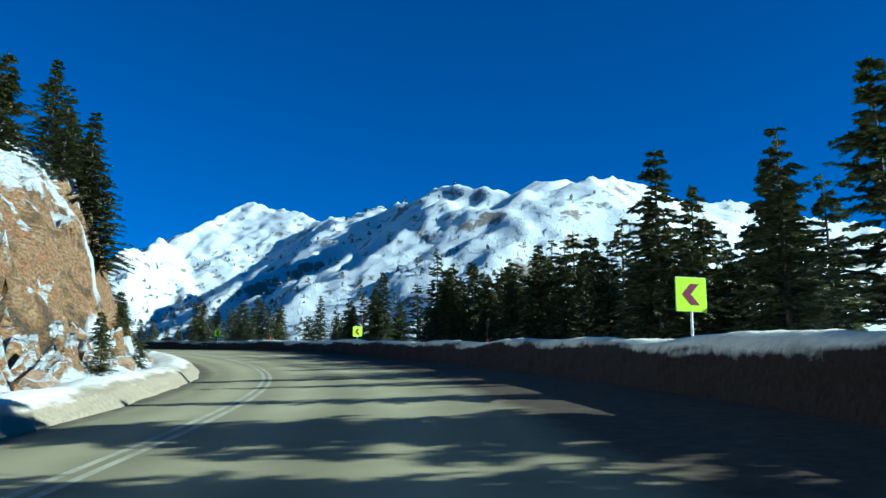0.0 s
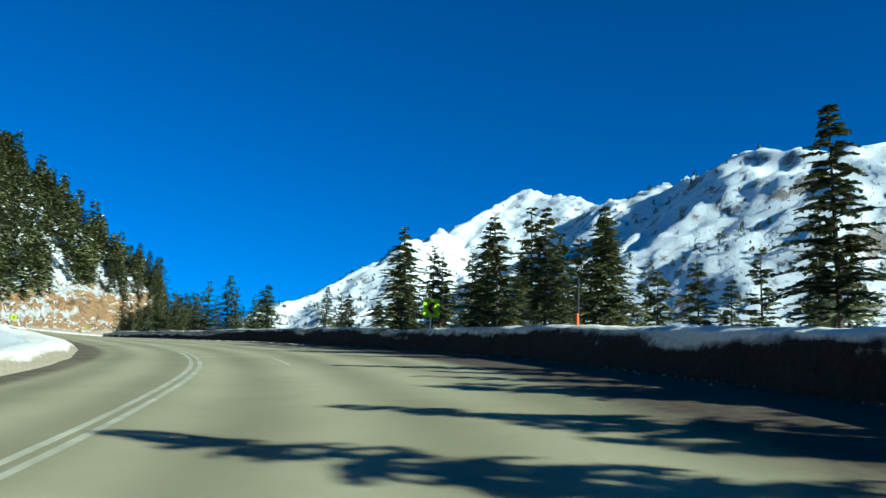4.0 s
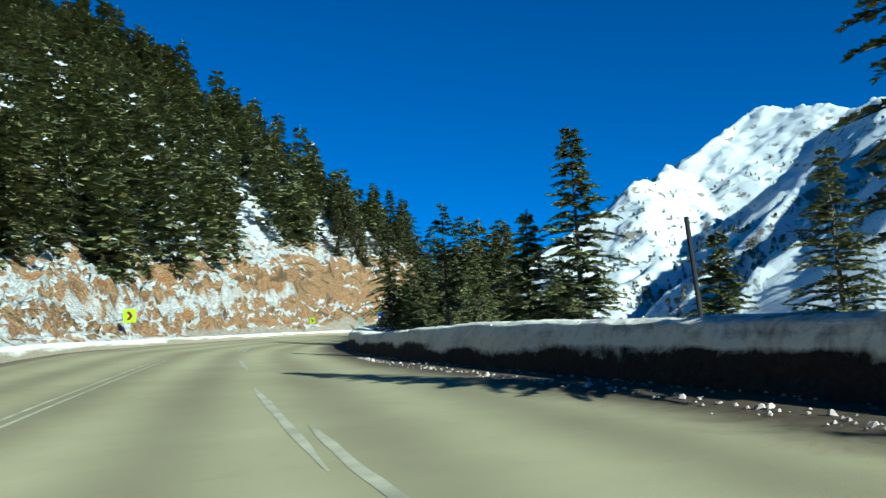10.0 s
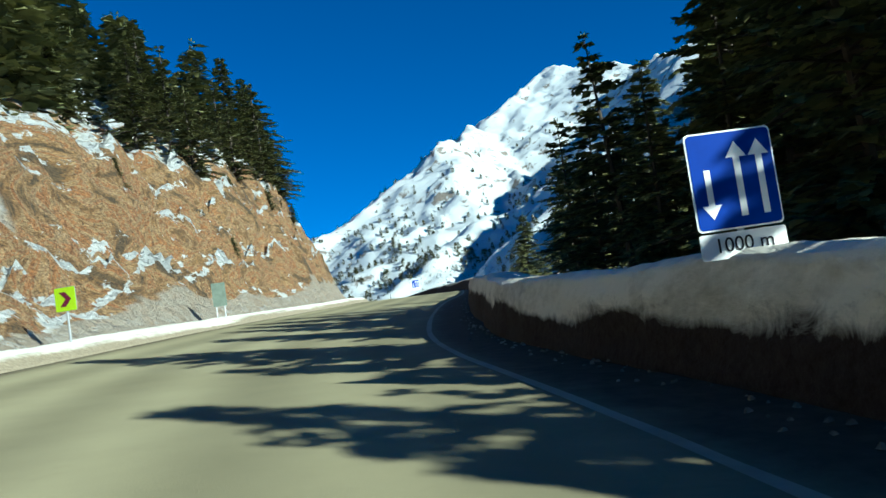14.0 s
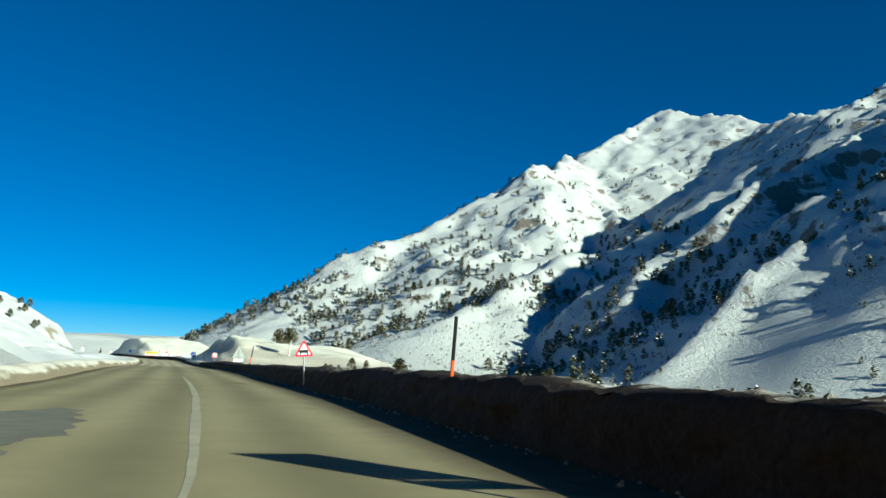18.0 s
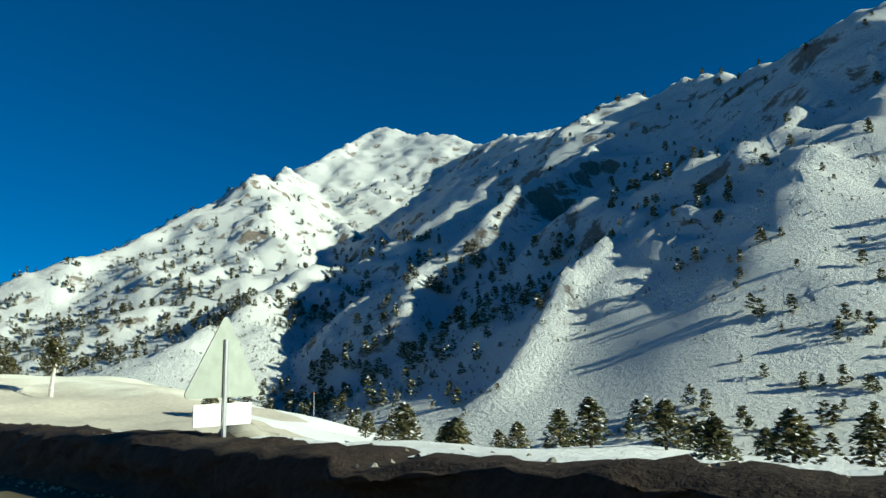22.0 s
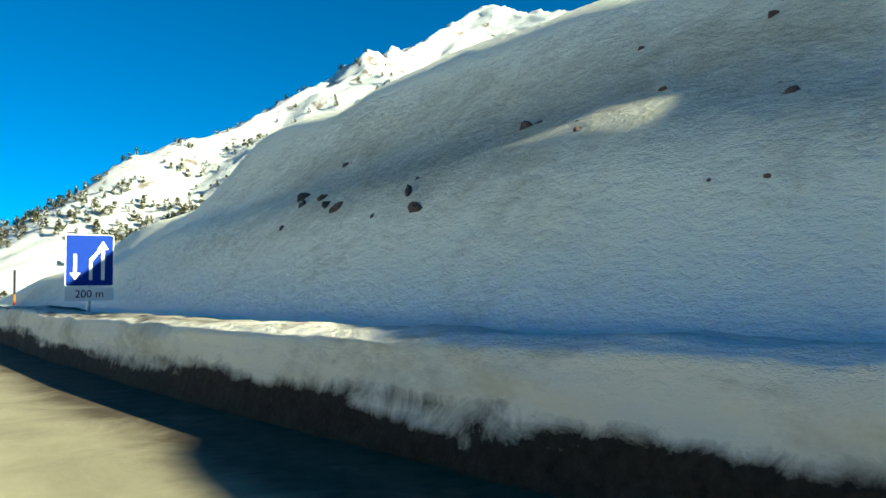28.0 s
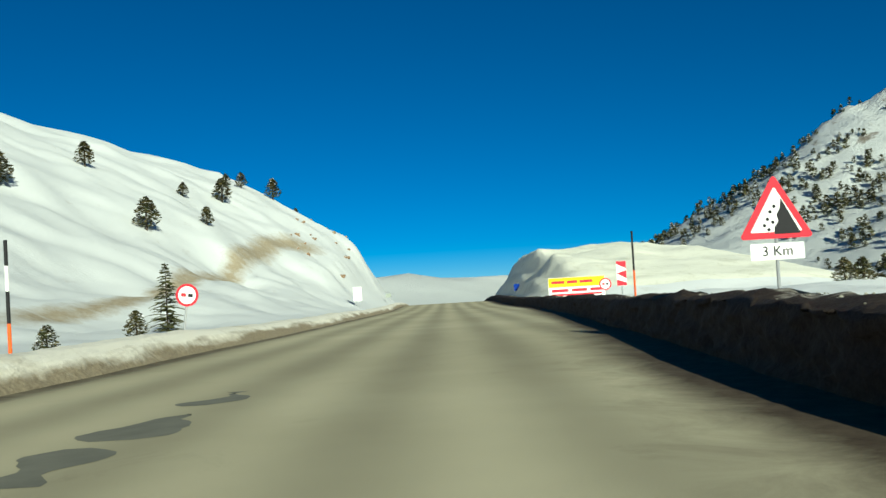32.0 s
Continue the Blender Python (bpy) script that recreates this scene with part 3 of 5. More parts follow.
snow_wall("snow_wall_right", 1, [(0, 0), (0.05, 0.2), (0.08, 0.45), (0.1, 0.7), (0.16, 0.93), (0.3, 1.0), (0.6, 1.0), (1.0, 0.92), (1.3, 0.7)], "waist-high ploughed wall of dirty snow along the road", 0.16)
snow_wall("snow_bank_left", -1, [(0, 0), (0.08, 0.3), (0.16, 0.65), (0.3, 0.92), (0.5, 1.0), (0.8, 0.8), (1.1, 0.55)], "low ploughed bank of dirty snow along the road", 0.12)


# --- makers
def part(name, bm, mat, parent, label=""):
    me = bpy.data.meshes.new(name)
    bm.to_mesh(me)
    bm.free()
    me.materials.append(mat)
    ob = new(name, me)
    ob.parent = parent
    return tagged(ob, label)


def quads_mesh(name, quads, mat, extra=None, extra_mat=None, caps=()):
    """A mesh of many small free quads; quads is (n, 4, 3)."""
    q = np.asarray(quads, np.float32).reshape(-1, 4, 3)
    n0 = len(q)
    if extra is not None and len(extra):
        q = np.vstack([q, np.asarray(extra, np.float32).reshape(-1, 4, 3)])
    me = bpy.data.meshes.new(name)
    n = len(q)
    me.vertices.add(n * 4)
    me.vertices.foreach_set("co", q.ravel())
    me.loops.add(n * 4)
    me.polygons.add(n)
    me.loops.foreach_set("vertex_index", np.arange(n * 4, dtype=np.int32))
    me.polygons.foreach_set("loop_start", np.arange(0, n * 4, 4, dtype=np.int32))
    me.polygons.foreach_set("loop_total", np.full(n, 4, np.int32))
    me.materials.append(mat)
    if extra_mat is not None:
        me.materials.append(extra_mat)
        idx = np.zeros(n, np.int32)
        idx[n0:] = 1
        me.polygons.foreach_set("material_index", idx)
    me.update()
    return me


def foliage_material(name, dark, mid, light):
    m, n, l, bs = material(name)
    g = n.new("ShaderNodeNewGeometry")
    f = noise_node(n, l, 0.7, 4, 0.6, g.outputs["Position"])
    a = n.new("ShaderNodeMath")
    a.operation = "MULTIPLY_ADD"
    l.new(g.outputs["Random Per Island"], a.inputs[0])
    a.inputs[1].default_value = 0.6
    l.new(f, a.inputs[2])
    l.new(ramp(n, l, a.outputs[0], [(0.35, dark), (0.75, mid), (1.15 / 1.2, light)]), bs.inputs["Base Color"])
    bs.inputs["Roughness"].default_value = 0.75
    bs.inputs["Specular IOR Level"].default_value = 0.2
    return m


NEEDLE = foliage_material("cedar_needles", (0.028, 0.036, 0.018), (0.092, 0.102, 0.04), (0.19, 0.185, 0.07))
PINE = foliage_material("pine_needles", (0.04, 0.052, 0.022), (0.085, 0.09, 0.036), (0.15, 0.125, 0.055))
CLUMP = plain("tree_snow", (0.82, 0.83, 0.85), 0.7, 0, 0.05)


def tube_bm(path, radii, sides=7):
    bm = bmesh.new()
    rings = []
    for (p, r) in zip(path, radii):
        rings.append([bm.verts.new((p[0] + r * math.cos(2 * math.pi * k / sides), p[1] + r * math.sin(2 * math.pi * k / sides), p[2])) for k in range(sides)])
    for a, b in zip(rings[:-1], rings[1:]):
        for k in range(sides):
            bm.faces.new((a[k], a[(k + 1) % sides], b[(k + 1) % sides], b[k]))
    bm.faces.new(rings[-1])
    return bm


def conifer_quads(rng, height, spread, whorls, per, sprays, size, bare=0.12, droop=0.25, snow=0.0, gap=0.12):
    """Needle sprays of a cedar or fir: flat tiers of branches with fans of twigs."""
    out, white, limbs = [], [], []
    for w in range(whorls):
        t = (w + rng.uniform(-0.3, 0.3)) / whorls
        level = height * (bare + (1 - bare) * max(0.0, t))
        reach = spread * (1 - max(0, t)) ** 0.92 * (0.55 + 0.45 * min(1, t * 6 + 0.25))
        count = max(3, int(round(per * (1 - 0.45 * t))))
        turn = rng.uniform(0, 6.28)
        for b in range(count):
            if rng.random() < gap:
                continue
            az = turn + 6.283 * b / count + rng.uniform(-0.45, 0.45)
            z = level + rng.uniform(-0.75, 0.75) * height / whorls
            ln = reach * rng.uniform(0.45, 1.25) + 0.12
            dx, dy = math.cos(az), math.sin(az)
            rise, sag = rng.uniform(-0.02, 0.36), droop * rng.uniform(0.5, 1.5)
            limbs.append((z, dx, dy, ln, rise, sag))
            k = max(3, int(sprays * (0.4 + ln / spread)))
            for i in range(k):
                f = (i + rng.uniform(0.2, 0.9)) / k
                r = ln * (0.12 + 0.9 * f)
                cz = z + rise * r - sag * r * f
                for side in (-1, 1):
                    sw = side * rng.uniform(0.35, 0.95)
                    ax, ay = dx * math.cos(sw) - dy * math.sin(sw), dx * math.sin(sw) + dy * math.cos(sw)
                    L = size * rng.uniform(0.6, 1.25) * (1.15 - 0.5 * f)
                    W = L * rng.uniform(0.22, 0.36)
                    tz = rng.uniform(-0.42, 0.2) * L
                    px, py = -ay, ax
                    roll = rng.uniform(-0.55, 0.55)
                    x0, y0, z0 = dx * r, dy * r, cz
                    a = (x0, y0, z0)
                    m1 = (x0 + ax * L * 0.5 + px * W, y0 + ay * L * 0.5 + py * W, z0 + tz * 0.4 + roll * W)
                    e = (x0 + ax * L, y0 + ay * L, z0 + tz)
                    m2 = (x0 + ax * L * 0.5 - px * W, y0 + ay * L * 0.5 - py * W, z0 + tz * 0.4 - roll * W)
                    out.append((a, m1, e, m2))
                    if rng.random() < snow:
                        h = 0.07
                        white.append(tuple((v[0], v[1], v[2] + h) for v in (a, m1, e, m2)))
    # leader
    for i in range(int(8 + sprays)):
        az, zz = rng.uniform(0, 6.28), height * rng.uniform(0.9, 1.0)
        L = size * 0.55
        dx, dy = math.cos(az), math.sin(az)
        out.append(((0, 0, zz), (dx * L * 0.5 - dy * L * 0.12, dy * L * 0.5 + dx * L * 0.12, zz + L * 0.28), (dx * L * 0.6, dy * L * 0.6, zz + L * 0.42), (dx * L * 0.5 + dy * L * 0.12, dy * L * 0.5 - dx * L * 0.12, zz + L * 0.1)))
    return out, white, limbs


def conifer_trunk(height, limbs, r0):
    bm = tube_bm([(0, 0, -1.0), (0, 0, height * 0.3), (0, 0, height * 0.7), (0, 0, height * 0.99)], [r0 * 1.15, r0 * 0.85, r0 * 0.42, 0.015])
    for z, dx, dy, ln, rise, sag in limbs:
        rr = 0.012 + 0.016 * ln
        pts = [(dx * ln * f, dy * ln * f, z + rise * ln * f - sag * ln * f * f) for f in (0.0, 0.5, 0.95)]
        prev = None
        for p, r in zip(pts, (rr, rr * 0.7, rr * 0.25)):
            ring = [bm.verts.new((p[0] - dy * r * c, p[1] + dx * r * c, p[2] + r * s)) for c, s in ((1, -0.6), (-1, -0.6), (0, 1))]
            if prev:
                for k in range(3):
                    bm.faces.new((prev[k], prev[(k + 1) % 3], ring[(k + 1) % 3], ring[k]))
            prev = ring
    return bm


def make_tree(seed, height, spread, whorls, per, sprays, size, label, snow=0.0, bare=0.12, droop=0.25, gap=0.12, mat=None, kind_name="cedar_tree"):
    rng = random.Random(seed)
    q, white, limbs = conifer_quads(rng, height, spread, whorls, per, sprays, size, bare, droop, snow, gap)
    root = new(kind_name)
    part("trunk", conifer_trunk(height, limbs, 0.0135 * height), BARK, root)
    crown = new("crown", quads_mesh("crown", q, mat or NEEDLE))
    crown.parent = root
    if white:
        sn = new("snow_cover", quads_mesh("snow_cover", white, CLUMP))
        sn.parent = root
        tagged(sn, "lumps of snow lying on the branches", kind="stuff")
    tagged(root, label, "tree")
    return root


def strip_z(s, u):
    """World place on the land beside the road."""
    h = float(ground_z(s, u)[0])
    x, y, z = (float(v) for v in place(np.float64(s), np.float64(u), h))
    if u > 0:
        w = u - float(u_right(s)) - 1.0
        k = float(smooth(np.array([w]), 40, 92)[0])
        if k > 0:
            z = z * (1 - k) + float(land(np.array([x]), np.array([y]))[0]) * k
    return x, y, z


# --- trees beside the road
TALL = "tall dark green cedar with flat tiers of drooping branches"
kinds = [
    make_tree(1, 9.0, 2.6, 30, 8, 34, 0.31, TALL, gap=0.22),
    make_tree(2, 8.2, 2.1, 26, 7, 30, 0.30, "slim dark green cedar with an open top and bare leader", bare=0.18, gap=0.3),
    make_tree(3, 8.6, 3.1, 27, 8, 38, 0.33, "broad dark green cedar with long level boughs", bare=0.05, gap=0.2),
    make_tree(4, 7.0, 2.5, 26, 9, 26, 0.34, "bushy young cedar with boughs down to the snow", bare=0.02, gap=0.06),
    make_tree(5, 9.5, 2.4, 25, 7, 26, 0.36, "old cedar with ragged boughs and bare gaps", bare=0.22, gap=0.36, droop=0.12),
]
used = [False] * len(kinds)


def plant(kinds, used, k, s, u, height, group, lean=0.0):
    x, y, z = strip_z(s, u)
    base = kinds[k]
    nominal = (9.0, 8.2, 8.6, 7.0, 9.5)[k]
    f = height / nominal
    m = pose(x, y, z - 0.15, lean, lean * 0.5, (s * 37 + u * 11) % 360) @ Matrix.Diagonal((f * 1.0, f * 1.0, f, 1.0))
    if not used[k]:
        used[k] = True
        ob = base
        ob.matrix_basis = m
    else:
        made = {}
        for o in (base, *base.children_recursive):
            made[o] = o.copy()
            scene.collection.objects.link(made[o])
            made[o].parent = made.get(o.parent, o.parent)
        ob = made[base]
        ob.matrix_basis = m
    return tagged(ob, group=group)


# running length, offset, height of the tip in the world, kind
NEAR_START = [(11.9, 8.1, 2.9, 0), (16.7, 9.1, 3.4, 1), (21, 8.1, 4.3, 0), (25.7, 12, 3.6, 2), (29.5, 8.6, 3.3, 1), (33.3, 9.1, 4.0, 0), (33.8, 11, 4.8, 2), (34.7, 8.3, 2.3, 3), (39.6, 9, 3.5, 2), (44, 10, 5.1, 0),
              (43.2, 8.5, 4.8, 2), (45.8, 11.1, 5.3, 0), (48.6, 10.5, 5.0, 1), (47.4, 9.2, 6.1, 4), (54.6, 8.3, 6.0, 0), (54.6, 11, 5.3, 2), (57.4, 9, 5.5, 0), (59.9, 10.2, 5.6, 3), (61.1, 8.8, 4.2, 3)]
SECOND_BEND = [(75.2, 8.4, 5.4, 3), (77.3, 9.6, 6.2, 0), (79.1, 8.5, 6.5, 0), (81.4, 7.9, 6.6, 2), (81.6, 10.3, 6.2, 1), (82.7, 9.8, 7.3, 1), (83.1, 12.1, 6.5, 2), (84.4, 12.1, 6.5, 4), (85.6, 9.2, 7.1, 2), (87.5, 7.7, 6.4, 1),
               (90.8, 7.6, 7.1, 0), (91.7, 10, 6.8, 2), (92.1, 11.9, 7.2, 4), (93.2, 8.6, 8.4, 2), (95.5, 10.1, 5.4, 3), (96.8, 10, 6.6, 1), (99.2, 8.1, 5.4, 3), (101.7, 11, 5.5, 3), (102.9, 8.1, 6.2, 0), (105.1, 10, 6.1, 1), (87, 9.6, 5.2, 3)]
MIDDLE = [(120.2, 9.8, 8.0, 3), (122.7, 9.6, 7.3, 4), (131, 10.5, 8.6, 1), (131.6, 13.2, 8.85, 2), (134, 12, 7.2, 4), (136.3, 11.1, 10.4, 0), (137.4, 8.9, 8.6, 4), (139.3, 9.1, 6.0, 2), (139.9, 11.1, 8.3, 1), (140.6, 10.4, 10.0, 1),
          (141.5, 9.1, 7.7, 1), (145.1, 11.3, 7.4, 0), (148.1, 6.6, 9.9, 0), (147.6, 7.4, 7.4, 1), (156.7, 12.1, 8.5, 0), (162.8, 13, 7.6, 3), (162.1, 8.6, 10.4, 0), (163.5, 7.6, 8.4, 3), (166.8, 6.1, 9.3, 4), (169.3, 11.1, 5.9, 1), (170.2, 10, 6.7, 1)]
INNER_BEND = [(182, 8.7, 9.2, 0), (183.8, 10.7, 9.0, 2), (186.7, 6.2, 11.7, 0), (187.5, 7.4, 9.4, 3), (189.2, 6.4, 9.3, 3), (190.5, 8.2, 9.8, 3), (185, 7.6, 8.6, 3), (190.6, 11.1, 7.4, 3), (192, 9.5, 10.8, 3), (194.8, 11, 10.8, 3), (193.5, 7, 9.6, 2), (197.8, 8.1, 10.8, 2), (200.8, 12.6, 11.8, 0),
              (200.5, 11, 13.4, 2), (206, 7.6, 14, 0), (208.5, 6.5, 11.8, 3), (211.7, 8.6, 11.4, 0), (212.3, 7.9, 12.1, 2), (213.4, 7.3, 11.7, 4), (214.4, 11.1, 11.9, 2), (214.8, 6.4, 10.2, 1), (217.8, 6.6, 12, 4), (199, 6.4, 9, 3)]
TALL_BEHIND = [(216, 8.8, 13.6, 2), (214, 12.4, 15, 2), (220.5, 10.2, 14.6, 0), (218, 13, 15.5, 2), (221.8, 12.8, 15.6, 0), (196, 10.5, 13.2, 0), (201.5, 13.5, 13.6, 2), (208, 11.2, 14.8, 2), (217.5, 10.4, 14.4, 0), (219.5, 12.2, 14.6, 2)]
LAST_TREES = [(222.8, 7.2, 11.5, 2), (223.3, 8.5, 11.7, 0), (223.8, 6.9, 11.8, 4), (224.3, 10, 13.5, 0), (226, 7.5, 11.2, 2), (227.5, 10.5, 12.6, 2), (231.4, 6.2, 10.2, 3), (232.7, 14.3, 14.2, 0), (236, 12, 13.7, 3), (236.3, 13.5, 12, 3),
              (238.4, 11.2, 12.6, 2), (240.5, 13, 14.2, 3), (241, 12.1, 14.6, 2), (244, 12, 13.4, 3), (248.2, 11, 11.2, 3), (252, 13, 9.6, 3), (258, 15, 9.2, 0)]
for s, u, top, k in NEAR_START + SECOND_BEND + MIDDLE + INNER_BEND + TALL_BEHIND + LAST_TREES:
    plant(kinds, used, k, s, u, max(1.6, top + 0.15 - strip_z(s, u)[2]), "cedars beyond the snow wall", (s * 7 % 5) - 2)
rng = random.Random(31)
BELTS = [(-30, 8, 1.1, 8.2, 13, 6.0, 8.6), (6, 24, 1.5, 10, 15, 5.0, 6.6), (24, 50, 1.0, 10.5, 17, 5.6, 7.6), (18, 49, 0.85, 8.2, 10.2, 3.0, 5.2), (56, 68, 1.2, 8.6, 11, 2.8, 4.4), (50, 64, 1.8, 10.5, 18, 3.6, 6.0), (74, 104, 2.0, 14, 22, 4.5, 7), (124, 164, 4.0, 14, 20, 2.5, 4), (188, 222, 2.2, 8.0, 11.5, 4.2, 7.0), (64, 74, 3.0, 12, 18, 3.0, 4.4)]
for a, e, step, u0, u1, h0, h1 in BELTS:
    s = a
    while s < e:
        plant(kinds, used, rng.randrange(5), s + rng.uniform(-1, 1), rng.uniform(u0, u1), rng.uniform(h0, h1), "cedars beyond the snow wall", rng.uniform(-2, 2))
        s += step * rng.uniform(0.6, 1.4)
LEFT = [(14, -12, 8, 2), (20, -13, 9.5, 0), (25, -11.5, 9, 2), (31, -13.5, 9, 0), (38, -12.2, 7.6, 3), (47, -11.2, 6.6, 0), (52, -12.5, 6, 3), (57, -8.8, 3.6, 3), (63, -10, 4.4, 3), (72, -10, 5.2, 0), (80, -14, 6, 3), (90, -16, 6.5, 2),
        (100, -15, 7.5, 0), (108, -17, 8, 2), (116, -14, 7, 3), (122, -16.5, 9, 0)]
LEFT += [(128, -14.5, 6, 3), (135, -17, 9, 2), (141, -14.5, 9.5, 0), (147, -17, 9.5, 2), (153, -14.8, 8.5, 0), (160, -17, 9, 2), (167, -16.4, 7, 3), (175, -19.5, 9, 0),
        (183, -18, 5, 3), (192, -18.2, 9, 2), (200, -19, 8.5, 0), (208, -17.6, 5, 3), (215, -19, 8.8, 2), (223, -17.5, 7, 0), (231, -17.4, 6, 3), (238, -18, 9, 2), (245, -17, 9, 0)]
LEFT += [(251, -16.4, 8.4, 2), (257, -15.2, 8, 0), (262, -13.8, 5, 3), (268, -12.6, 3.2, 3),
        (236, -11.6, 1.7, 3), (240, -11, 1.9, 3), (244, -10.4, 1.6, 3), (229, -12.2, 1.8, 3), (250, -9.4, 1.7, 3), (233, -10, 1.4, 3), (196, -13.5, 2.6, 3), (205, -15, 2.4, 3), (286, -14, 3.4, 3), (291, -17, 3, 3), (296, -13, 2.6, 3), (303, -12, 2.2, 0), (509, -9.6, 2.6, 0)]
LEFT += [(249, -13.4, 11.5, 0), (251.3, -13.2, 12.2, 2), (247, -15, 11, 0), (250.6, -18.4, 10.8, 2), (253.5, -14.5, 10.4, 1), (256, -13.2, 9.4, 2), (245, -12.6, 9.5, 2), (259, -13.4, 7.5, 0), (189.3, -16.5, 13, 2), (49, -11.5, 4.6, 0), (46, -10.4, 5.4, 2)]
LEFT += [(52.2, -8.7, 1.8, 3), (48.6, -8.9, 2.6, 0), (54.5, -10.2, 3.6, 2), (26, -7.6, 1.6, 3), (30, -8.4, 2.2, 3), (33, -7.4, 1.3, 3), (37, -8.6, 2.0, 3), (41, -8.0, 2.4, 0), (44, -9.0, 2.6, 3), (46, -12.5, 6.0, 1), (49, -13.5, 6.5, 0), (52, -11.5, 5.0, 2), (234, -12.5, 6, 2), (238, -12.2, 6.5, 0), (242, -11.8, 6, 1), (246, -11.6, 6.5, 2), (250, -11.4, 5.5, 0), (254, -11, 5, 3), (232, -14, 7, 0), (240, -14, 7, 4), (236, -15, 7.5, 1), (248, -13.5, 6, 4)]
for s, u, h, k in LEFT:
    if s < 42 and h > 5.5:
        u, h = u - 2.0, h * 0.66
    plant(kinds, used, k, s, u, h, "cedars on the hillside")
for k, flag in enumerate(used):
    if not flag:
        bpy.data.objects.remove(kinds[k])

# --- forest further up the hillside
rng = random.Random(77)
lib = []
for k in range(5):
    h = rng.uniform(7.5, 10)
    q, white, limbs = conifer_quads(rng, h, 2.3, 15, 6, 5, 1.0, 0.04, 0.3, 0.014, 0.06)
    lib.append((np.array(q, np.float32), np.array(white, np.float32).reshape(-1, 4, 3)))
green, frost = [], []
s = 92.0
while s < 268:
    u = -15.5 - rng.uniform(0, 2.5)
    while u > -104:
        ss_, uu_ = s + rng.uniform(-2.2, 2.2), u + rng.uniform(-1.8, 1.8)
        keep = rng.random() > 0.1
        if s < 120:
            keep = keep and u < -20 - (120 - s) * 0.6
        if keep:
            x, y, z = strip_z(ss_, uu_)
            q, wq = lib[rng.randrange(5)]
            f, a = rng.choice((0.7, 0.8, 0.9, 1.0, 1.15)) * rng.uniform(0.9, 1.1), rng.uniform(0, 6.28)
            rot = np.array([[math.cos(a), -math.sin(a), 0], [math.sin(a), math.cos(a), 0], [0, 0, 1]], np.float32) * f
            green.append(q @ rot.T + np.array([x, y, z - 0.3], np.float32))
            if len(wq):
                frost.append(wq @ rot.T + np.array([x, y, z - 0.3], np.float32))
        u -= 3.2
    s += 3.4 if s < 221 or s > 250 else 2.2
forest = new("forest", quads_mesh("forest", np.concatenate(green), NEEDLE, np.concatenate(frost), CLUMP))
tagged(forest, "dense dark conifer forest with traces of snow on a steep hillside", "forest", kind="stuff")


# --- pines scattered over the mountain
def pine_quads(rng, height, n, size):
    out, white = [], []
    for _ in range(n):
        t = rng.random() ** 0.8
        r = 0.42 * height * (1 - t) ** 0.55 * rng.uniform(0.25, 1.0) * (0.5 + min(0.5, t * 2.5))
        az = rng.uniform(0, 6.28)
        c = np.array([r * math.cos(az), r * math.sin(az), height * (0.12 + 0.86 * t)])
        a = rng.uniform(0, 6.28)
        d = np.array([math.cos(a), math.sin(a), rng.uniform(-0.5, 0.6)]) * size * rng.uniform(0.6, 1.2)
        e = np.array([-math.sin(a), math.cos(a), rng.uniform(-0.6, 0.6)]) * size * 0.5
        out.append((c - d, c + e, c + d, c - e))
        if rng.random() < 0.2:
            up = np.array([0, 0, size * 0.25])
            white.append((c - d * 0.8 + up, c + e * 0.8 + up, c + d * 0.8 + up, c - e * 0.8 + up))
    return np.array(out, np.float32), np.array(white, np.float32).reshape(-1, 4, 3)


lib = [pine_quads(rng, 1.0, 70, 0.16) for _ in range(6)]
green, frost = [], []
spots = np.random.RandomState(4).uniform([-60, 150], [470, 1060], (26000, 2))
zz = land(spots[:, 0], spots[:, 1])
dd, sr, rz = road_near(spots[:, 0], spots[:, 1])
patchy = fbm(spots[:, 0] / 60, spots[:, 1] / 60, 4, 101)
above = zz - rz
want = np.clip(1.15 - above / 105, 0.07, 1) * smooth(patchy, 0.36, 0.62)
want = want * np.where(spots[:, 1] > 560, 1.05, 0.75)
roll = np.random.RandomState(5).uniform(0, 1, len(spots))
ok = (dd > 98) & (roll < want * 0.62)
for (x, y), z in zip(spots[ok], zz[ok]):
    q, wq = lib[rng.randrange(6)]
    f, a = rng.uniform(1.5, 4.8) * (1.1 if y < 480 else 1.3), rng.uniform(0, 6.28)
    rot = np.array([[math.cos(a), -math.sin(a), 0], [math.sin(a), math.cos(a), 0], [0, 0, 1]], np.float32) * f
    green.append(q @ rot.T + np.array([x, y, z - 0.2], np.float32))
    if len(wq):
        frost.append(wq @ rot.T + np.array([x, y, z - 0.2], np.float32))
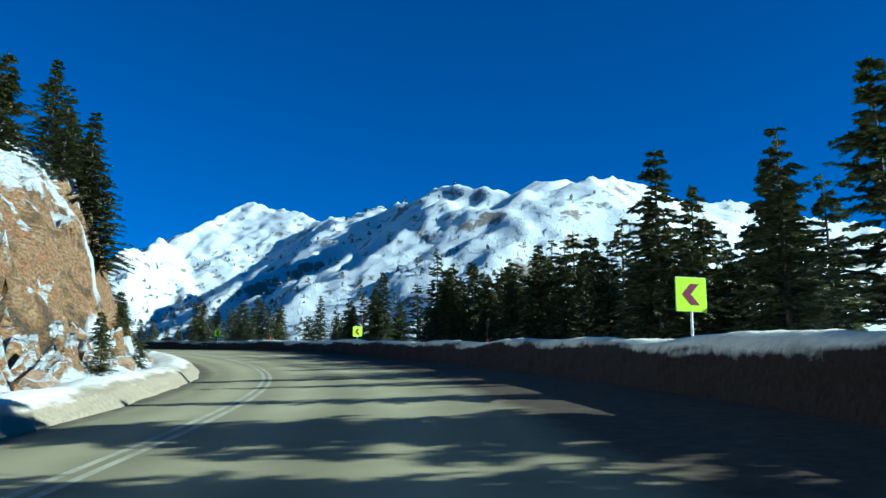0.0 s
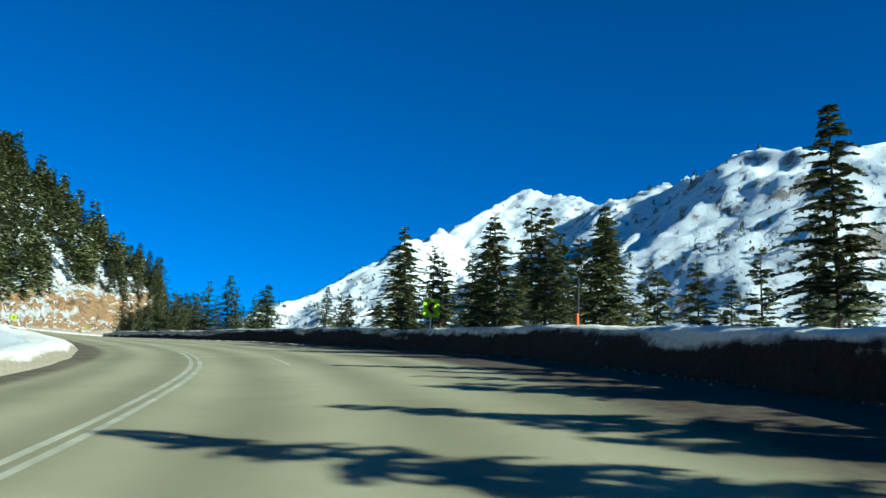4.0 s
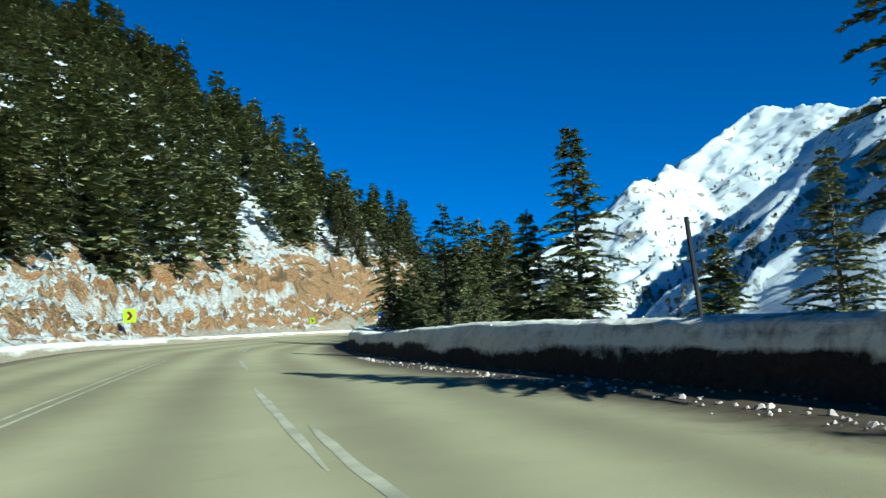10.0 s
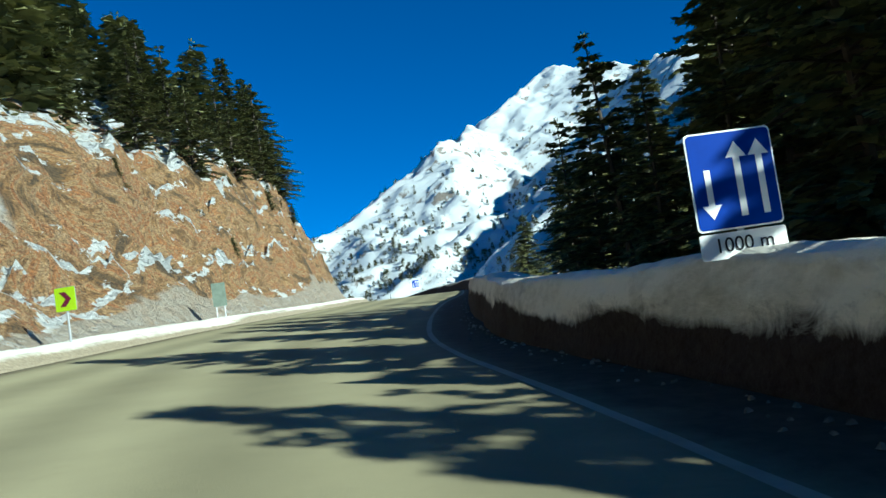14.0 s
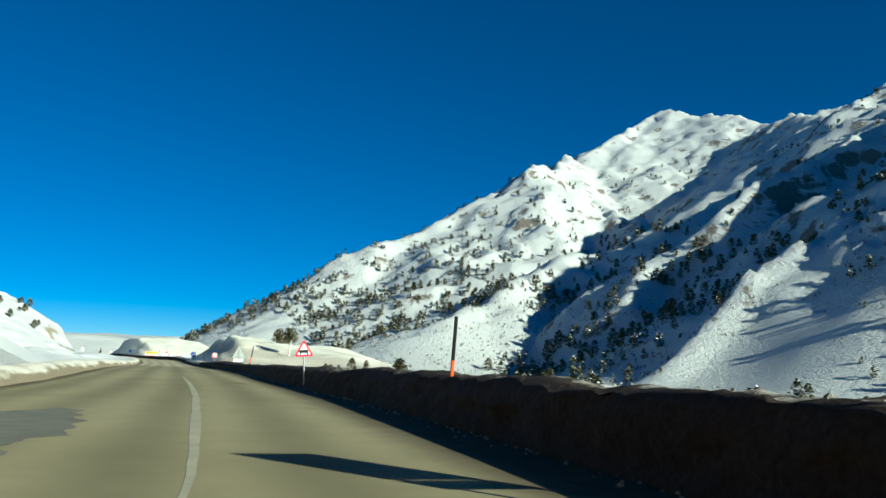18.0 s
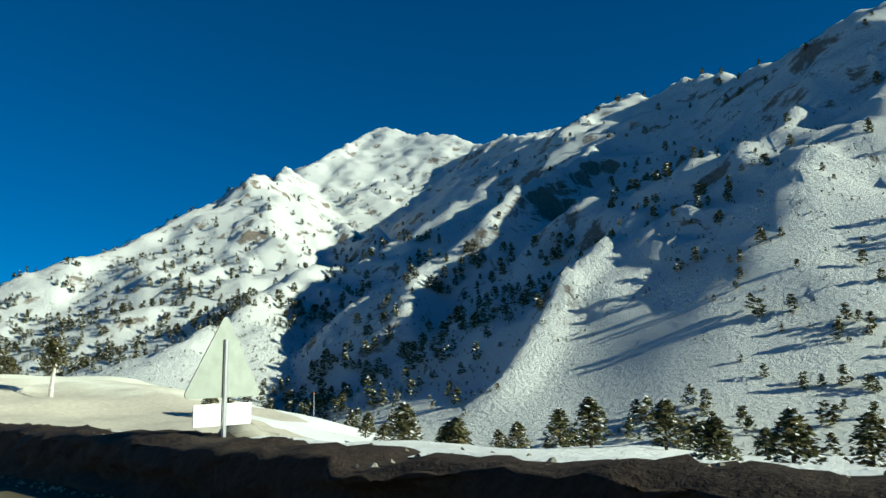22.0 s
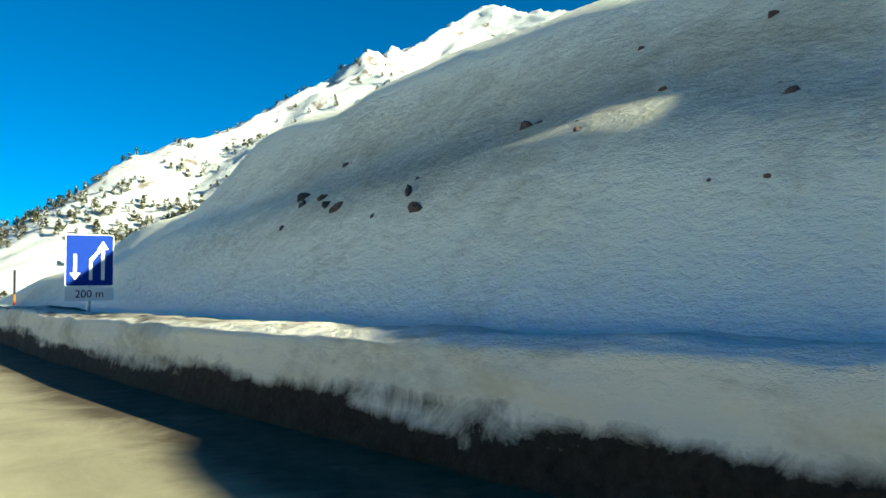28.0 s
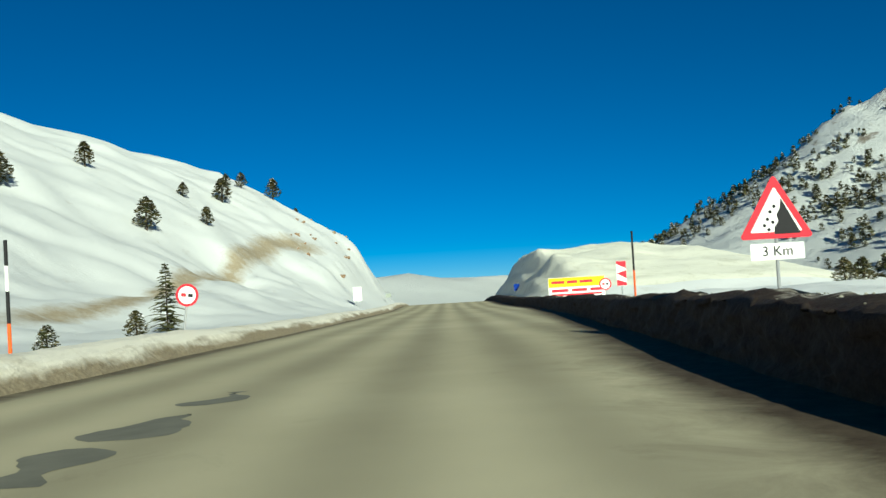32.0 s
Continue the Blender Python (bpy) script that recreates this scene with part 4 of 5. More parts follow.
# low shrubs and snow-dusted bushes between the pines
small = [pine_quads(rng, 1.0, 11, 0.34) for _ in range(5)]
spots = np.random.RandomState(14).uniform([40, 240], [430, 700], (21000, 2))
zz = land(spots[:, 0], spots[:, 1])
dd, sr, rz = road_near(spots[:, 0], spots[:, 1])
patchy = fbm(spots[:, 0] / 35, spots[:, 1] / 35, 4, 111)
ok = (dd > 98) & (np.random.RandomState(15).uniform(0, 1, len(spots)) < 0.75 * smooth(patchy, 0.36, 0.6) * np.clip(1.1 - (zz - rz) / 190, 0.15, 1))
for (x, y), z in zip(spots[ok], zz[ok]):
    q, wq = small[rng.randrange(5)]
    f = rng.uniform(0.45, 1.25)
    green.append(q * f + np.array([x, y, z - 0.1], np.float32))
    if len(wq):
        frost.append(wq * f + np.array([x, y, z - 0.1], np.float32))
scrub = new("mountain_pines", quads_mesh("mountain_pines", np.concatenate(green), PINE, np.concatenate(frost), CLUMP))
tagged(scrub, "scattered snow-dusted pines over the mountain slope", "pines", kind="stuff")

# --- single pines nearer the road
pine_kinds = []
for k in range(4):
    rr = random.Random(200 + k)
    q, wq = pine_quads(rr, 1.0, 520, 0.075)
    root = new("pine_tree")
    bm = tube_bm([(0, 0, -0.2), (0.01, 0, 0.3), (0, 0.01, 0.6), (0, 0, 0.95)], [0.035, 0.028, 0.018, 0.004])
    part("trunk", bm, BARK, root)
    c = new("crown", quads_mesh("crown", q, PINE))
    c.parent = root
    w = new("snow_cover", quads_mesh("snow_cover", wq[:110], CLUMP))
    w.parent = root
    tagged(w, "lumps of snow lying on the branches", kind="stuff")
    tagged(root, "bushy mountain pine dusted with snow", "tree", group="mountain pines")
    pine_kinds.append(root)
FRONT = []
PINES = [(386, 15.7, 3.4), (405, 17, 1.6), (412, 18.2, 2.0), (416, 20, 1.8), (352, 34, 4.6), (346, 42, 4.2), (358, 30, 3.4), (340, 36, 3.2), (333, 40, 4.4), (366, 34, 3.6), (324, 45, 4.6)]
PINES += [(372, 44, 3.8), (318, 36, 4.0), (312, 48, 4.4),
         (306, 34, 3.0), (300, 50, 4.6), (380, 52, 4.2), (392, 56, 4.0), (330, 60, 3.6), (345, 66, 4.6), (360, 60, 4.2), (375, 70, 4.4), (390, 74, 4.0), (316, 70, 3.8), (300, 72, 4.0), (410, 64, 4.4), (428, 60, 3.6), (440, 50, 3.8),
         (456, 40, 4.4), (463, 52, 4.0), (470, 34, 3.6), (476, 46, 4.4), (482, 30, 3.8), (488, 40, 4.4), (494, 52, 4.0), (500, 28, 3.2)]
PINES += [(505, 38, 4.6), (512, 46, 4.0), (520, 34, 3.6), (528, 44, 4.2), (536, 52, 4.0), (500, 62, 4.4), (484, 64, 4.2), (468, 70, 4.4), (452, 62, 4.0), (515, 66, 4.6), (530, 72, 4.2), (545, 62, 4.4), (560, 55, 4.0),
         (551, -25.6, 3.0), (581, -28, 3.2), (606, -26, 3.4), (566, -24, 2.0), (545, -33, 2.8), (540, -38, 3.0), (560, -36, 2.6), (590, -30, 2.0), (598, -29, 2.4), (534, -44, 3.4), (524, -40, 3.0), (612, -24, 1.6), (575, -30, 1.8), (505, -9, 0.9), (500, -8.6, 0.7)]
for s, u, top in ((339.4, 14.1, 3.9), (330.8, 12.1, 3.7), (327.5, 11.1, 3.8), (327, 12.5, 4.3), (329.8, 13.1, 3.5), (336.8, 16.1, 3.2), (341.7, 18.1, 3.2), (326.1, 13.2, 4.0), (378.1, 27.2, 2.8), (372.2, 24.1, 1.3)):
    FRONT.append((s, u, max(1.0, top - strip_z(s, u)[2])))
PINES[0] = (402.5, 17.3, 2.1)
PINES[1:4] = [(405, 17, 2.6), (412, 18.2, 3.0), (416, 20, 2.8)]
PINES = [(s + 9 * (fbm(np.array([s * 1.3]), np.array([u]), 2, 3)[0] - 0.5), u, h * (0.55 if (296 < s < 381 or s > 450) and u > 20 else 1.0)) for s, u, h in PINES]
rng = random.Random(91)
PINES += [(rng.uniform(292, 376), rng.uniform(12, 70), rng.uniform(1.0, 2.3)) for _ in range(46)]
PINES += [(rng.uniform(486, 560), rng.uniform(24, 72), rng.uniform(1.2, 3.2)) for _ in range(24)]
for i, (s, u, h) in enumerate(PINES + FRONT):
    x, y, z = strip_z(s, u)
    m = pose(x, y, z - 0.05, 0, 0, i * 77 % 360) @ Matrix.Diagonal((h * 1.15, h * 1.15, h, 1.0))
    base = pine_kinds[i % 4]
    if i < 4:
        base.matrix_basis = m
    else:
        made = {}
        for o in (base, *base.children_recursive):
            made[o] = o.copy()
            scene.collection.objects.link(made[o])
            made[o].parent = made.get(o.parent, o.parent)
        made[base].matrix_basis = m


def lone_pine(s, u, h):
    """Round-crowned pine on a bare pale trunk."""
    rr = random.Random(77)
    root = new("pine_tree")
    trunk = [(0, 0, -0.25), (0.01, 0.0, 0.15), (0.03, 0.01, 0.34), (0.06, 0.02, 0.55), (0.05, 0.03, 0.82)]
    part("trunk", tube_bm([tuple(h * v for v in q) for q in trunk], [0.045 * h, 0.036 * h, 0.03 * h, 0.018 * h, 0.006 * h]), PALEBARK, root, "pale trunk")
    green, frost = [], []
    for k in range(30):
        a, el, r = rr.uniform(0, 6.28), rr.uniform(-0.75, 1.45), rr.uniform(0.45, 1.0)
        c = np.array([0.05 + 0.29 * r * math.cos(el) * math.cos(a), 0.02 + 0.29 * r * math.cos(el) * math.sin(a), 0.66 + 0.30 * r * math.sin(el)]) * h
        part("limb", tube_bm([(0.045 * h, 0.02 * h, min(0.8 * h, max(0.36 * h, c[2] - 0.12 * h))), tuple(c)], [0.012 * h, 0.004 * h], 5), BARK, root)
        for _ in range(46):
            o = c + np.array([rr.gauss(0, 0.055), rr.gauss(0, 0.055), rr.gauss(0, 0.04)]) * h
            b = rr.uniform(0, 6.28)
            d = np.array([math.cos(b), math.sin(b), rr.uniform(-0.5, 0.7)]) * h * rr.uniform(0.02, 0.045)
            e = np.array([-math.sin(b), math.cos(b), rr.uniform(-0.6, 0.6)]) * h * 0.018
            green.append((o - d, o + e, o + d, o - e))
            if rr.random() < 0.07:
                lift = np.array([0, 0, 0.012 * h])
                frost.append((o - d + lift, o + e + lift, o + d + lift, o - e + lift))
    for name, quads, mat, text in (("crown", green, PINE, ""), ("snow_cover", frost, CLUMP, "lumps of snow lying on the branches")):
        ob = new(name, quads_mesh(name, quads, mat))
        ob.parent = root
        tagged(ob, text, kind="stuff")
    x, y, z = strip_z(s, u)
    root.matrix_basis = pose(x, y, z - 0.05)
    tagged(root, "round-crowned pine with a pale trunk on the mound", "tree", group="mountain pines")


PALEBARK = plain("snowy_bark", (0.56, 0.53, 0.47), 0.9, 0, 0.3, 5.0)
lone_pine(384.7, 16.25, 4.6)


# --- road signs and stakes
def solid(name, color, rough=0.55, metal=0.0):
    m = plain(name, color, rough, metal, 0.06, 9.0)
    m.node_tree.nodes["Principled BSDF"].inputs["Specular IOR Level"].default_value = 0.1
    return m


LIME = solid("lime_sheeting", (0.34, 0.52, 0.008), 0.6)
RED = solid("red_sheeting", (0.62, 0.03, 0.05))
WHITE = solid("white_sheeting", (0.78, 0.78, 0.76))
BLUE = solid("blue_sheeting", (0.002, 0.03, 0.25), 0.6)
BLACK = solid("black_sheeting", (0.02, 0.02, 0.022))
MAROON = solid("maroon_sheeting", (0.10, 0.012, 0.03))
YELLOW = solid("yellow_sheeting", (0.86, 0.52, 0.02))
ORANGE = solid("orange_paint", (0.75, 0.12, 0.03))
DARKBACK = plain("dull_sign_back", (0.12, 0.15, 0.115), 0.7, 0.0, 0.2)
GREYBACK = plain("sign_back", (0.27, 0.30, 0.26), 0.6, 0.0, 0.12)


def rect(w, h, x=0.0, z=0.0, r=0.0, n=4):
    if r <= 0:
        return [(x - w / 2, z - h / 2), (x + w / 2, z - h / 2), (x + w / 2, z + h / 2), (x - w / 2, z + h / 2)]
    out = []
    for cx, cz, a0 in ((w / 2 - r, -h / 2 + r, -90), (w / 2 - r, h / 2 - r, 0), (-w / 2 + r, h / 2 - r, 90), (-w / 2 + r, -h / 2 + r, 180)):
        for k in range(n + 1):
            a = radians(a0 + 90 * k / n)
            out.append((x + cx + r * math.cos(a), z + cz + r * math.sin(a)))
    return out


def triangle(side, x=0.0, z=0.0, r=0.05, n=4):
    h = side * 0.866
    cs = [(-side / 2, -h / 3, 210), (side / 2, -h / 3, 330), (0, 2 * h / 3, 90)]
    out = []
    for cx, cz, a in cs:
        k = math.hypot(cx, cz)
        ix, iz = cx * (1 - 2 * r / k), cz * (1 - 2 * r / k)
        for i in range(n + 1):
            t = radians(a - 60 + 120 * i / n)
            out.append((x + ix + r * math.cos(t), z + iz + r * math.sin(t)))
    return out


def circle(r, x=0.0, z=0.0, n=28):
    return [(x + r * math.cos(2 * math.pi * k / n), z + r * math.sin(2 * math.pi * k / n)) for k in range(n)]


def plate(name, poly, y, thick, mat, parent, label=""):
    """A flat piece with its front at y and its back thick behind it."""
    bm = bmesh.new()
    f = [bm.verts.new((p[0], y, p[1])) for p in poly]
    b = [bm.verts.new((p[0], y + thick, p[1])) for p in poly]
    bm.faces.new(f)
    bm.faces.new(b[::-1])
    for k in range(len(poly)):
        bm.faces.new((f[k], b[k], b[(k + 1) % len(poly)], f[(k + 1) % len(poly)]))
    bmesh.ops.recalc_face_normals(bm, faces=bm.faces)
    return part(name, bm, mat, parent, label)


def letters(text, size, x, z, y, mat, parent):
    cu = bpy.data.curves.new("writing", "FONT")
    cu.body, cu.size, cu.align_x, cu.align_y, cu.extrude = text, size, "CENTER", "CENTER", 0.002
    tmp = bpy.data.objects.new("writing", cu)
    scene.collection.objects.link(tmp)
    me = bpy.data.meshes.new_from_object(tmp.evaluated_get(bpy.context.evaluated_depsgraph_get()))
    bpy.data.objects.remove(tmp)
    me.materials.clear()
    me.materials.append(mat)
    ob = new("writing", me)
    ob.parent = parent
    ob.matrix_local = pose(x, y, z, 90, 0, 0)
    return ob


def arrow(x, z0, z1, w, head):
    d = 1 if z1 > z0 else -1
    zs = z1 - d * head
    return [(x - w / 2, z0), (x + w / 2, z0), (x + w / 2, zs), (x + w * 1.6, zs), (x, z1), (x - w * 1.6, zs), (x - w / 2, zs)]


def post_bm(h0, h1, r=0.03, x=0.0, y=0.03):
    bm = tube_bm([(x, y, h0), (x, y, h1)], [r, r], 8)
    return bm


def heading(s):
    c, r = at(np.float64(s))
    return math.degrees(math.atan2(r[1], r[0]))


def stand(ob, s, u, turn=0.0, lean=0.0, base=None):
    """Put a sign on the land at the road's running length and offset, facing the traffic."""
    x, y, z = (float(v) for v in place(np.float64(s), np.float64(u), 0.0))
    ob.matrix_basis = pose(x, y, z, 0, lean, heading(s) + turn)
    return ob


def chevron_sign(s, u, zc, size, left, label, turn=0.0):
    root = new("chevron_sign")
    part("post", post_bm(0.2, zc + size * 0.4), STEEL, root)
    plate("panel", rect(size, size, 0, zc, 0.03), 0.0, 0.012, LIME, root)
    d = -1 if left else 1
    k = size
    pts = [(0.30 * k, 0), (0.02 * k, 0.31 * k), (-0.26 * k, 0.31 * k), (0.02 * k, 0), (-0.26 * k, -0.31 * k), (0.02 * k, -0.31 * k)]
    pts = [(d * p[0], zc + p[1]) for p in pts]
    plate("chevron", pts if d > 0 else pts[::-1], -0.008, 0.004, MAROON, root)
    plate("rim", rect(size * 1.03, size * 1.03, 0, zc, 0.035), 0.013, 0.012, GREYBACK, root)
    tagged(root, label, "road sign", group="chevron signs")
    return stand(root, s, u, turn)


L_CHEV = "lime square curve sign with a dark chevron on a steel post"
R_CHEV = "lime square curve sign with a dark chevron below the rock cut"
chevron_sign(16, 6.5, 1.8, 0.72, True, L_CHEV, 8)
chevron_sign(53, 5.9, 1.55, 0.68, True, L_CHEV, 8)
chevron_sign(86, 7.1, 1.7, 0.72, True, L_CHEV, 8)
chevron_sign(190, -9.0, 1.75, 0.78, False, R_CHEV, -10)
chevron_sign(221.1, -7.05, 1.43, 0.6, False, R_CHEV, -14)


def lane_sign(s, u, z0, w, h, text, merge, label, posts=1, turn=0.0, lean=0.0):
    """Blue lane sign with a white plate below; z0: the plate's lower edge."""
    root = new("lane_sign")
    ph = 0.26 * h
    for x in ((0.0,) if posts == 1 else (-w * 0.38, w * 0.38)):
        part("post", post_bm(0.0, z0 + ph + h * 0.9, 0.03, x), STEEL, root)
    zc = z0 + ph + 0.02 + h / 2
    plate("panel", rect(w, h, 0, zc, 0.04), 0.0, 0.012, WHITE, root, "white-edged blue panel")
    plate("blue_field", rect(w * 0.96, h * 0.965, 0, zc, 0.035), -0.004, 0.003, BLUE, root)
    a, b = zc - h * 0.38, zc + h * 0.38
    plate("arrow", arrow(-w * 0.30, zc + h * 0.12, a, w * 0.07, h * 0.14), -0.008, 0.003, WHITE, root)
    if merge:
        x = w * 0.02
        plate("arrow", [(x - 0.035 * w, a), (x + 0.035 * w, a), (x + 0.035 * w, zc - 0.02 * h), (x + 0.20 * w, zc + 0.17 * h), (x + 0.14 * w, zc + 0.2 * h), (x - 0.035 * w, zc + 0.02 * h)], -0.008, 0.003, WHITE, root)
        plate("arrow", arrow(w * 0.27, a, b, w * 0.075, h * 0.17), -0.0085, 0.003, WHITE, root)
    else:
        plate("arrow", arrow(w * 0.06, a, b, w * 0.075, h * 0.16), -0.008, 0.003, WHITE, root)
        plate("arrow", arrow(w * 0.32, a, b, w * 0.075, h * 0.16), -0.008, 0.003, WHITE, root)
    lower = plate("distance_plate", rect(w, ph, 0, z0 + ph / 2, 0.02), 0.0, 0.012, WHITE, root, "white plate with a black distance")
    letters(text, ph * 0.8, 0, z0 + ph / 2, -0.005, BLACK, lower)
    tagged(root, label, "road sign", group="lane signs")
    return stand(root, s, u, turn, lean)


lane_sign(206.5, 3.45, 1.02, 0.74, 0.81, "1000 m", False, "blue lane sign with three white arrows sunk in the snow wall", turn=-4)
lane_sign(261.5, 4.3, 1.32, 0.88, 0.88, "500", False, "blue lane sign with three white arrows on twin posts", posts=2)
lane_sign(432.7, 4.15, 0.92, 0.92, 1.04, "200 m", True, "blue lane sign with a merging arrow above the snow wall")


def triangle_sign(s, u, zc, side, symbol, label, plate_text="", turn=0.0, back=False, lean=0.0, disc=False):
    root = new("warning_sign")
    part("post", post_bm(0.0, zc + side * 0.3, 0.032), STEEL, root)
    plate("panel", triangle(side, 0, zc), 0.0, 0.012, GREYBACK, root)
    plate("border", triangle(side, 0, zc), -0.005, 0.004, RED, root)
    plate("inner_field", triangle(side * 0.70, 0, zc, 0.02), -0.009, 0.003, WHITE, root)
    k = side * 0.28
    if symbol == "animal":
        plate("symbol", [(-k, zc - 0.2 * k), (-0.75 * k, zc - 0.35 * k), (-0.75 * k, zc - 0.75 * k), (-0.55 * k, zc - 0.75 * k), (-0.5 * k, zc - 0.4 * k), (0.5 * k, zc - 0.4 * k), (0.55 * k, zc - 0.75 * k), (0.75 * k, zc - 0.75 * k), (0.8 * k, zc - 0.1 * k), (0.9 * k, zc + 0.15 * k), (-0.8 * k, zc + 0.15 * k)], -0.012, 0.002, BLACK, root)
    elif symbol == "two_way":
        plate("symbol", arrow(-0.4 * k, zc + 0.75 * k, zc - 0.75 * k, 0.16 * k, 0.45 * k), -0.012, 0.002, BLACK, root)
        plate("symbol", arrow(0.4 * k, zc - 0.75 * k, zc + 0.75 * k, 0.16 * k, 0.45 * k), -0.012, 0.002, BLACK, root)
    elif symbol == "rocks":
        plate("symbol", [(-0.1 * k, zc - 0.82 * k), (1.15 * k, zc - 0.82 * k), (0.28 * k, zc + 0.9 * k), (0.22 * k, zc + 0.4 * k), (0.05 * k, zc + 0.1 * k), (0.12 * k, zc - 0.2 * k), (-0.08 * k, zc - 0.5 * k)], -0.012, 0.002, BLACK, root)
        for i, (px, pz) in enumerate(((-0.25, 0.25), (-0.4, -0.1), (-0.15, -0.25), (-0.55, -0.4), (-0.35, -0.6), (-0.05, 0.5))):
            plate("symbol", circle(0.09 * k, px * k, zc + pz * k, 6), -0.012, 0.002, BLACK, root)
    if disc:
        plate("disc_behind", circle(side * 0.36, 0.0, zc + side * 0.12), 0.09, 0.012, WHITE, root, "round sign fixed behind, seen from the back")
    if plate_text:
        lower = plate("distance_plate", rect(side * 0.72, side * 0.22, 0, zc - side * 0.46, 0.015), 0.0, 0.012, WHITE, root, "white plate with a black distance")
        letters(plate_text, side * 0.19, 0, zc - side * 0.46, -0.005, BLACK, lower)
    tagged(root, label, "road sign", group="triangular warning signs")
    return stand(root, s, u, turn + (180 if back else 0), lean)


triangle_sign(288.4, 3.7, 1.38, 0.74, "animal", "red-edged triangular warning sign standing in the snow wall", lean=-4)
triangle_sign(330, 4.3, 1.42, 1.2, "none", "triangular warning sign seen from its grey back, with a small plate", "3 Km", back=True, turn=14)
triangle_sign(373.7, 4.5, 1.62, 0.92, "two_way", "red-edged triangular sign with two opposite arrows and a disc behind", disc=True)
triangle_sign(446.8, 4.7, 1.7, 1.05, "none", "tall triangular sign seen from its grey back", back=True, turn=10)
triangle_sign(471, 4.2, 1.12, 0.52, "none", "red-edged triangular sign nearly buried in the dirty snow")
triangle_sign(496, 5.9, 2.15, 1.34, "rocks", "red-edged triangular falling-rocks sign with a distance plate", "3 Km")


def arrow_board(s, u, z0, w, h, label, turn):
    root = new("arrow_board")
    part("post", post_bm(0.0, z0 + h * 0.9, 0.035), STEEL, root)
    plate("panel", rect(w, h, 0, z0 + h / 2), 0.0, 0.015, WHITE, root)
    a, z1 = w * 0.49, z0 + h * 0.99
    plate("chevron", [(-a, z1), (-a, z1 - 0.1 * h), (a, z1 - 0.30 * h), (a, z1)], -0.005, 0.004, RED, root)
    plate("chevron", [(-a, z0 + 0.5 * h), (a, z0 + 0.29 * h), (a, z0 + 0.62 * h)], -0.005, 0.004, RED, root)
    plate("chevron", [(-a, z0 + 0.01 * h), (a, z0 + 0.01 * h), (a, z0 + 0.12 * h), (-a, z0 + 0.26 * h)], -0.005, 0.004, RED, root)
    tagged(root, label, "road sign", group="red and white arrow boards")
    return stand(root, s, u, turn)


arrow_board(476.7, 5.4, 1.0, 0.36, 1.1, "narrow red and white arrow board on a post in the snow", 25)
arrow_board(489.5, 5.7, 1.2, 0.45, 1.1, "narrow red and white arrow board on a post in the snow", 35)
arrow_board(520, 8.4, 1.2, 0.5, 1.2, "narrow red and white arrow board on a post in the snow", 10)


def round_sign(s, u, zc, r, label, back=False, lean=0.0):
    root = new("round_sign")
    part("post", post_bm(0.0, zc, 0.028), STEEL, root)
    plate("panel", circle(r, 0, zc), 0.0, 0.012, GREYBACK, root)
    plate("border", circle(r, 0, zc), -0.005, 0.004, RED, root)
    plate("inner_field", circle(r * 0.78, 0, zc), -0.009, 0.003, WHITE, root)
    for x, m in ((-0.3, RED), (0.3, BLACK)):
        plate("symbol", rect(r * 0.42, r * 0.3, x * r, zc, r * 0.06), -0.012, 0.002, m, root)
    tagged(root, label, "road sign", group="round signs")
    return stand(root, s, u, 180 if back else 0, lean)


round_sign(504.8, -7.75, 1.6, 0.33, "round red-edged no-overtaking sign on a leaning post", lean=8)
round_sign(540, 11.6, 1.5, 0.45, "round red-edged no-overtaking sign beside the yellow board")
round_sign(268.5, -7.4, 1.6, 0.3, "round sign seen from its grey back in the snow", back=True)


def panel_sign(s, u, z0, w, h, mat, label, turn=0.0):
    root = new("panel_sign")
    for x in (-w * 0.3, w * 0.3):
        part("post", post_bm(0.0, z0 + h * 0.8, 0.025, x), STEEL, root)
    plate("panel", rect(w, h, 0, z0 + h / 2, 0.03), 0.0, 0.015, mat, root)
    tagged(root, label, "road sign")
    return stand(root, s, u, turn)


panel_sign(227.4, -6.95, 0.82, 0.56, 0.98, DARKBACK, "tall grey-green sign panel seen from behind, at the rock foot", 12)
panel_sign(566, -9.4, 1.4, 0.9, 1.5, WHITE, "pale panel seen from behind at the roadside")
panel_sign(590, 9.6, 1.5, 0.8, 0.9, BLUE, "small blue sign beside the road")
panel_sign(600, -8.6, 1.5, 0.8, 0.6, GREYBACK, "small dark panel far along the road")

board = new("notice_board")
for x in (-1.9, -0.65, 0.65, 1.9):
    part("post", post_bm(0.0, 3.1, 0.05, x, 0.06), STEEL, board)
plate("panel", rect(4.4, 1.5, 0, 2.45), 0.0, 0.03, WHITE, board)
plate("yellow_field", rect(4.36, 0.72, 0, 2.82), -0.004, 0.003, YELLOW, board)
for x, w in ((-1.45, 1.0), (-0.35, 0.8), (0.75, 1.0)):
    plate("bar", rect(w, 0.2, x, 2.84), -0.008, 0.003, RED, board)
for x, w in ((-1.3, 1.3), (0.2, 1.2), (1.5, 0.9)):
    plate("bar", rect(w, 0.22, x, 2.2), -0.008, 0.003, RED, board)
plate("bar", rect(3.9, 0.14, 0, 1.88), -0.008, 0.003, RED, board)
tagged(board, "wide yellow and white notice board with red lines on posts", "notice board")
stand(board, 543, 10.0, 4)
board.location.z -= 1.0


